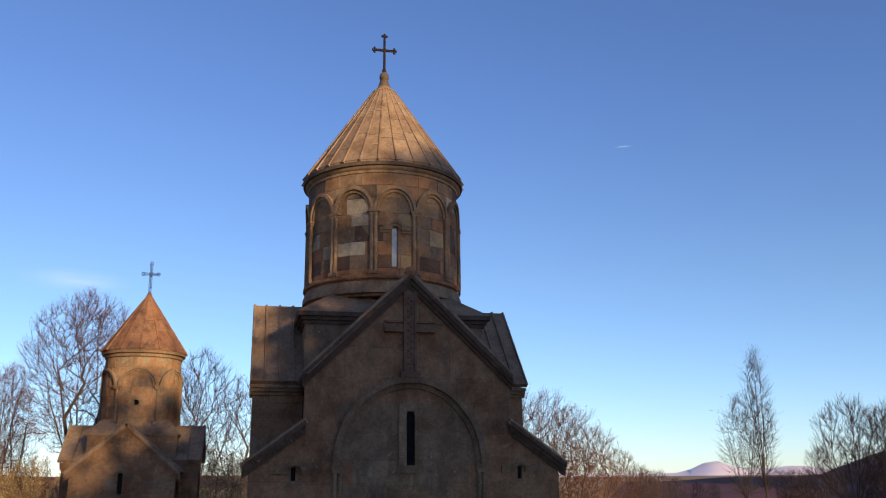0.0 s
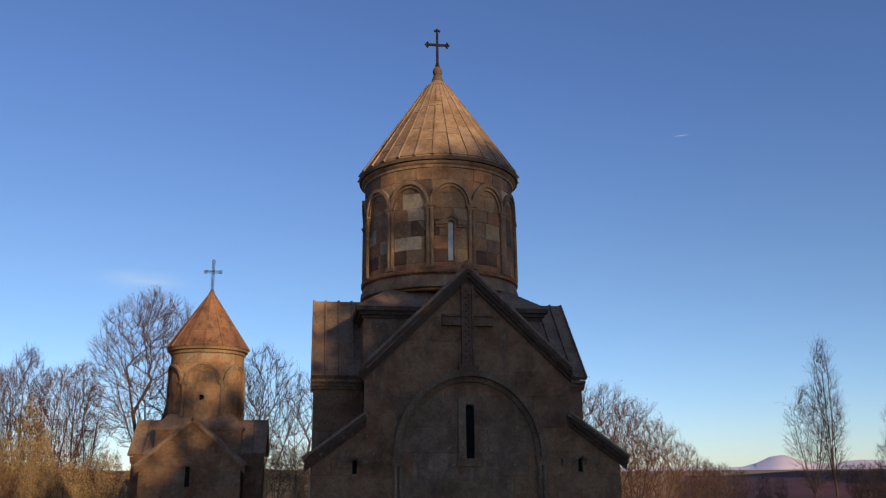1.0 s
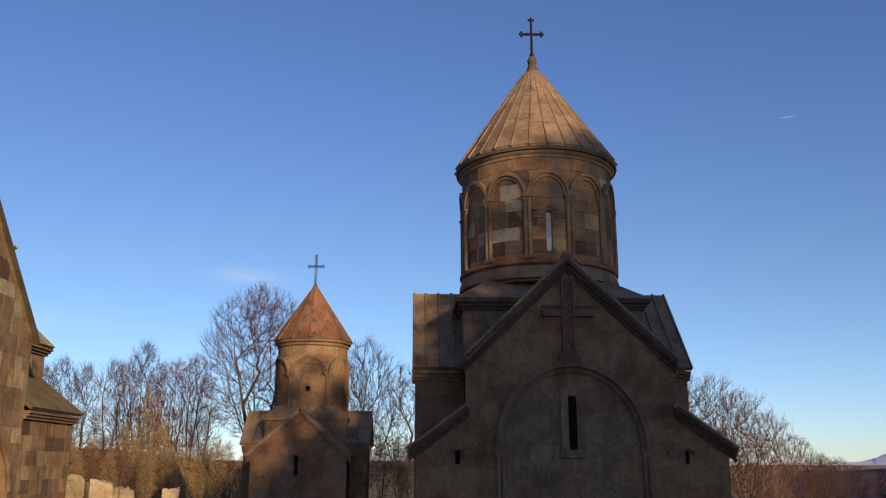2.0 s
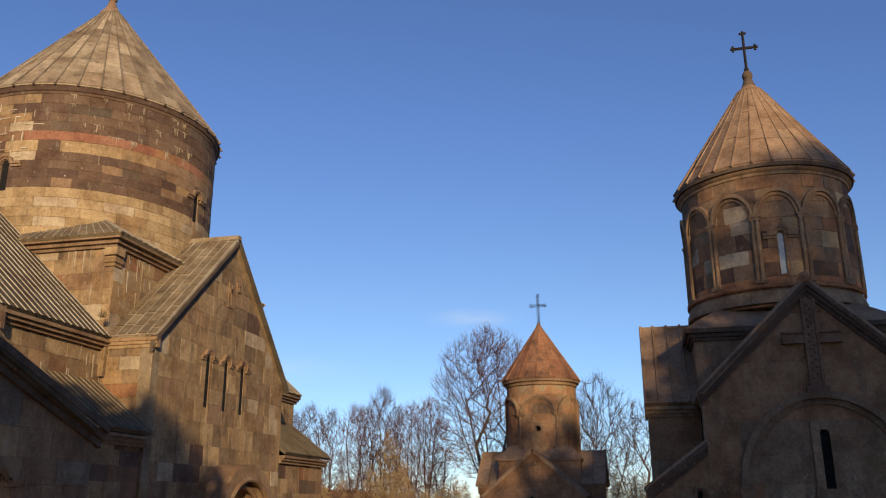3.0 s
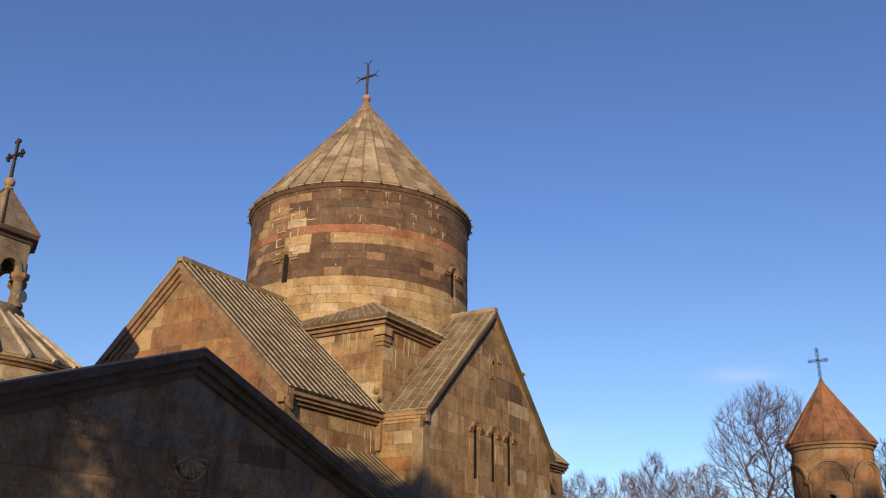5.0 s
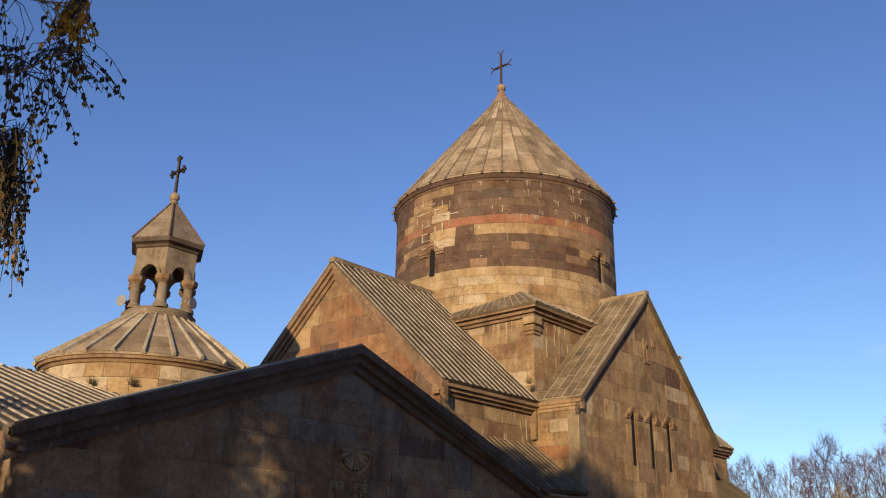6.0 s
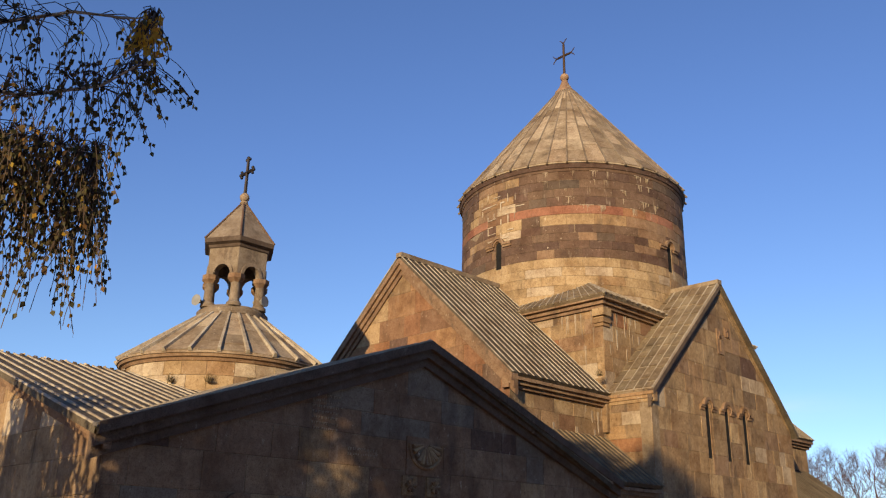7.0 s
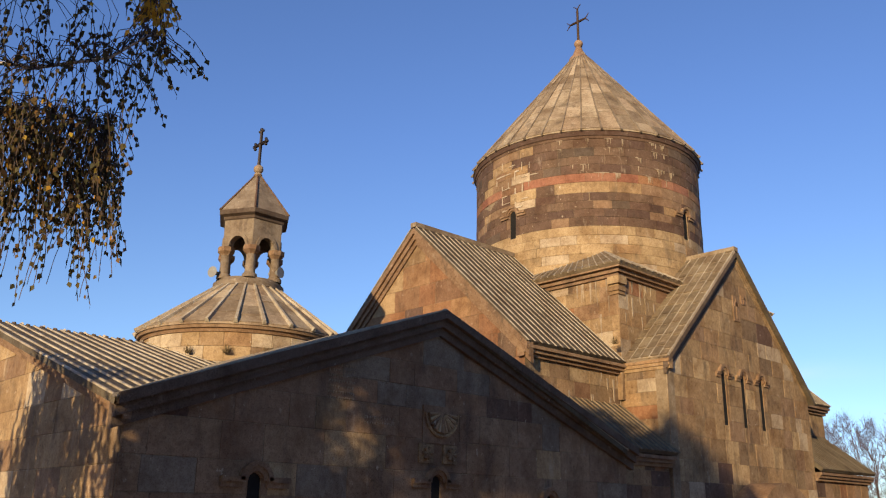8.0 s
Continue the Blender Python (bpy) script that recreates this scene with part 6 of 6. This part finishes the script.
part("trunk", wood, BIRCH_BARK, birch, smooth=True)
part("twigwork", twig, BARK, birch)
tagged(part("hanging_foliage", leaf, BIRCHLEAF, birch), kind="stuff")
tagged(part("yellow_spray", yellow, YELLOWLEAF, birch, "spray of yellow leaves"), kind="stuff")


def shade_crown(cx, cy, cz, rx, ry, rz, n, seed, gap=None):
    """Leafy strands hanging inside an uneven egg, with gaps between them, to shade walls; one thin place for sun may be
    given as (x, z, rx, rz).
    """
    g = Geo()
    for _ in range(n):
        while True:
            c3 = Vector((rnd.uniform(-1, 1), rnd.uniform(-1, 1), rnd.uniform(-1, 1)))
            if c3.length < 1 and noise.noise(c3 * 2.3 + Vector((seed, 1, 7))) > -0.16:
                break
        p = Vector((cx + rx * c3.x, cy + ry * c3.y, cz + rz * c3.z))
        if gap and math.hypot((p.x - gap[0]) / gap[2], (p.z - 0.6 - gap[1]) / gap[3]) < 0.75 + 0.5 * noise.noise(p * 1.1):
            continue
        for _k in range(36):
            p = p + Vector((rnd.uniform(-0.05, 0.05), rnd.uniform(-0.05, 0.05), -0.035))
            birch_leaf(g, p, rnd.uniform(0.11, 0.16))
    return g


# unseen crowns and a second birch, added over the walker's shoulder to shade walls
# thin place in the crown lets sun patches onto the hall's gable
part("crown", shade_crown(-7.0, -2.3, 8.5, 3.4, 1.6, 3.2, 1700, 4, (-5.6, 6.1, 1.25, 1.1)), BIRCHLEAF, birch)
birch_two = thing("birch_tree", -2.8, -4.6, GZ + 0.9, "unseen birch added behind the walker to shade the great church", "tree")
g = Geo()
g.tube((-2.8, -4.6, GZ), (-2.7, -4.4, 5.0), 0.19, 0.13, 10)
g.tube((-2.7, -4.4, 5.0), (-2.8, -4.2, 11.0), 0.13, 0.03, 8)
for k in range(9):
    a = k * 2.4
    g.tube((-2.75, -4.3, 6.2 + 0.4 * k), (-2.75 + 1.8 * math.cos(a), -4.3 + 1.3 * math.sin(a), 8.0 + 0.35 * k), 0.05, 0.015, 5)
part("trunk", g, BIRCH_BARK, birch_two, smooth=True)
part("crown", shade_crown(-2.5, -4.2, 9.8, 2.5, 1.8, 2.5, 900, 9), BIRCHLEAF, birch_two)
part("crown", shade_crown(-13.0, -2.6, 5.2, 2.8, 1.4, 1.9, 340, 2), BIRCHLEAF, birch, "unseen outer crown added to dapple the hall's west wall")
part("crown", shade_crown(-8.6, -2.5, 4.5, 1.5, 0.8, 1.9, 620, 6), BIRCHLEAF, birch, "unseen low crown added to shade the hall's gable")


# ---- thin cloud and a vapour trail, far off ----
def vapour(name, b, e, width, height, density, seed, label):
    """A thin sheet of cloud, 3.4 km away, fading out at its edges; its glow stands in for sunlight."""
    m = bpy.data.materials.new(name)
    m.use_nodes = True
    nt = m.node_tree
    nt.nodes.clear()
    N, L = nt.nodes.new, nt.links.new
    co, out = N("ShaderNodeTexCoord"), N("ShaderNodeOutputMaterial")
    grad = N("ShaderNodeTexGradient"); grad.gradient_type = "QUADRATIC_SPHERE"
    mp = N("ShaderNodeMapping"); mp.inputs["Location"].default_value, mp.inputs["Scale"].default_value = (-1, -1, 0), (2, 2, 0)
    L(co.outputs["Generated"], mp.inputs[0]); L(mp.outputs[0], grad.inputs[0])
    nz = N("ShaderNodeTexNoise"); nz.inputs["Scale"].default_value, nz.inputs["Detail"].default_value = 3.0 + seed, 6
    L(co.outputs["Generated"], nz.inputs["Vector"])
    mul = N("ShaderNodeMath"); mul.operation = "MULTIPLY"; L(grad.outputs["Fac"], mul.inputs[0]); L(nz.outputs["Fac"], mul.inputs[1])
    k = N("ShaderNodeMath"); k.operation, k.use_clamp = "MULTIPLY", True; L(mul.outputs[0], k.inputs[0]); k.inputs[1].default_value = density
    em = N("ShaderNodeEmission"); em.inputs[0].default_value, em.inputs[1].default_value = (0.74, 0.84, 0.98, 1), 0.85
    tr, mx = N("ShaderNodeBsdfTransparent"), N("ShaderNodeMixShader")
    L(k.outputs[0], mx.inputs[0]); L(tr.outputs[0], mx.inputs[1]); L(em.outputs[0], mx.inputs[2]); L(mx.outputs[0], out.inputs[0])
    g = Geo()
    g.poly([(-width / 2, -height / 2, 0), (width / 2, -height / 2, 0), (width / 2, height / 2, 0), (-width / 2, height / 2, 0)], [(0, 1, 2, 3)])
    ob = tagged(part(name, g, m), label, "cloud", kind="structure")
    a, t = radians(b), radians(e)
    ob.matrix_basis = look((3400 * math.sin(a) * math.cos(t), 3400 * math.cos(a) * math.cos(t), 3400 * math.sin(t)), (0, 0, 1.6))
    ob.visible_shadow = False


vapour("backdrop_cloud", -11.2, 12.1, 470, 110, 0.95, 0, "thin wisp of pale cloud low in the sky")
vapour("backdrop_haze", -24.0, 8.6, 900, 170, 0.45, 1, "faint veil of pale cloud above the trees")
vapour("backdrop_contrail", 25.6, 21.3, 90, 9, 0.9, 2, "short white vapour trail in the blue sky")
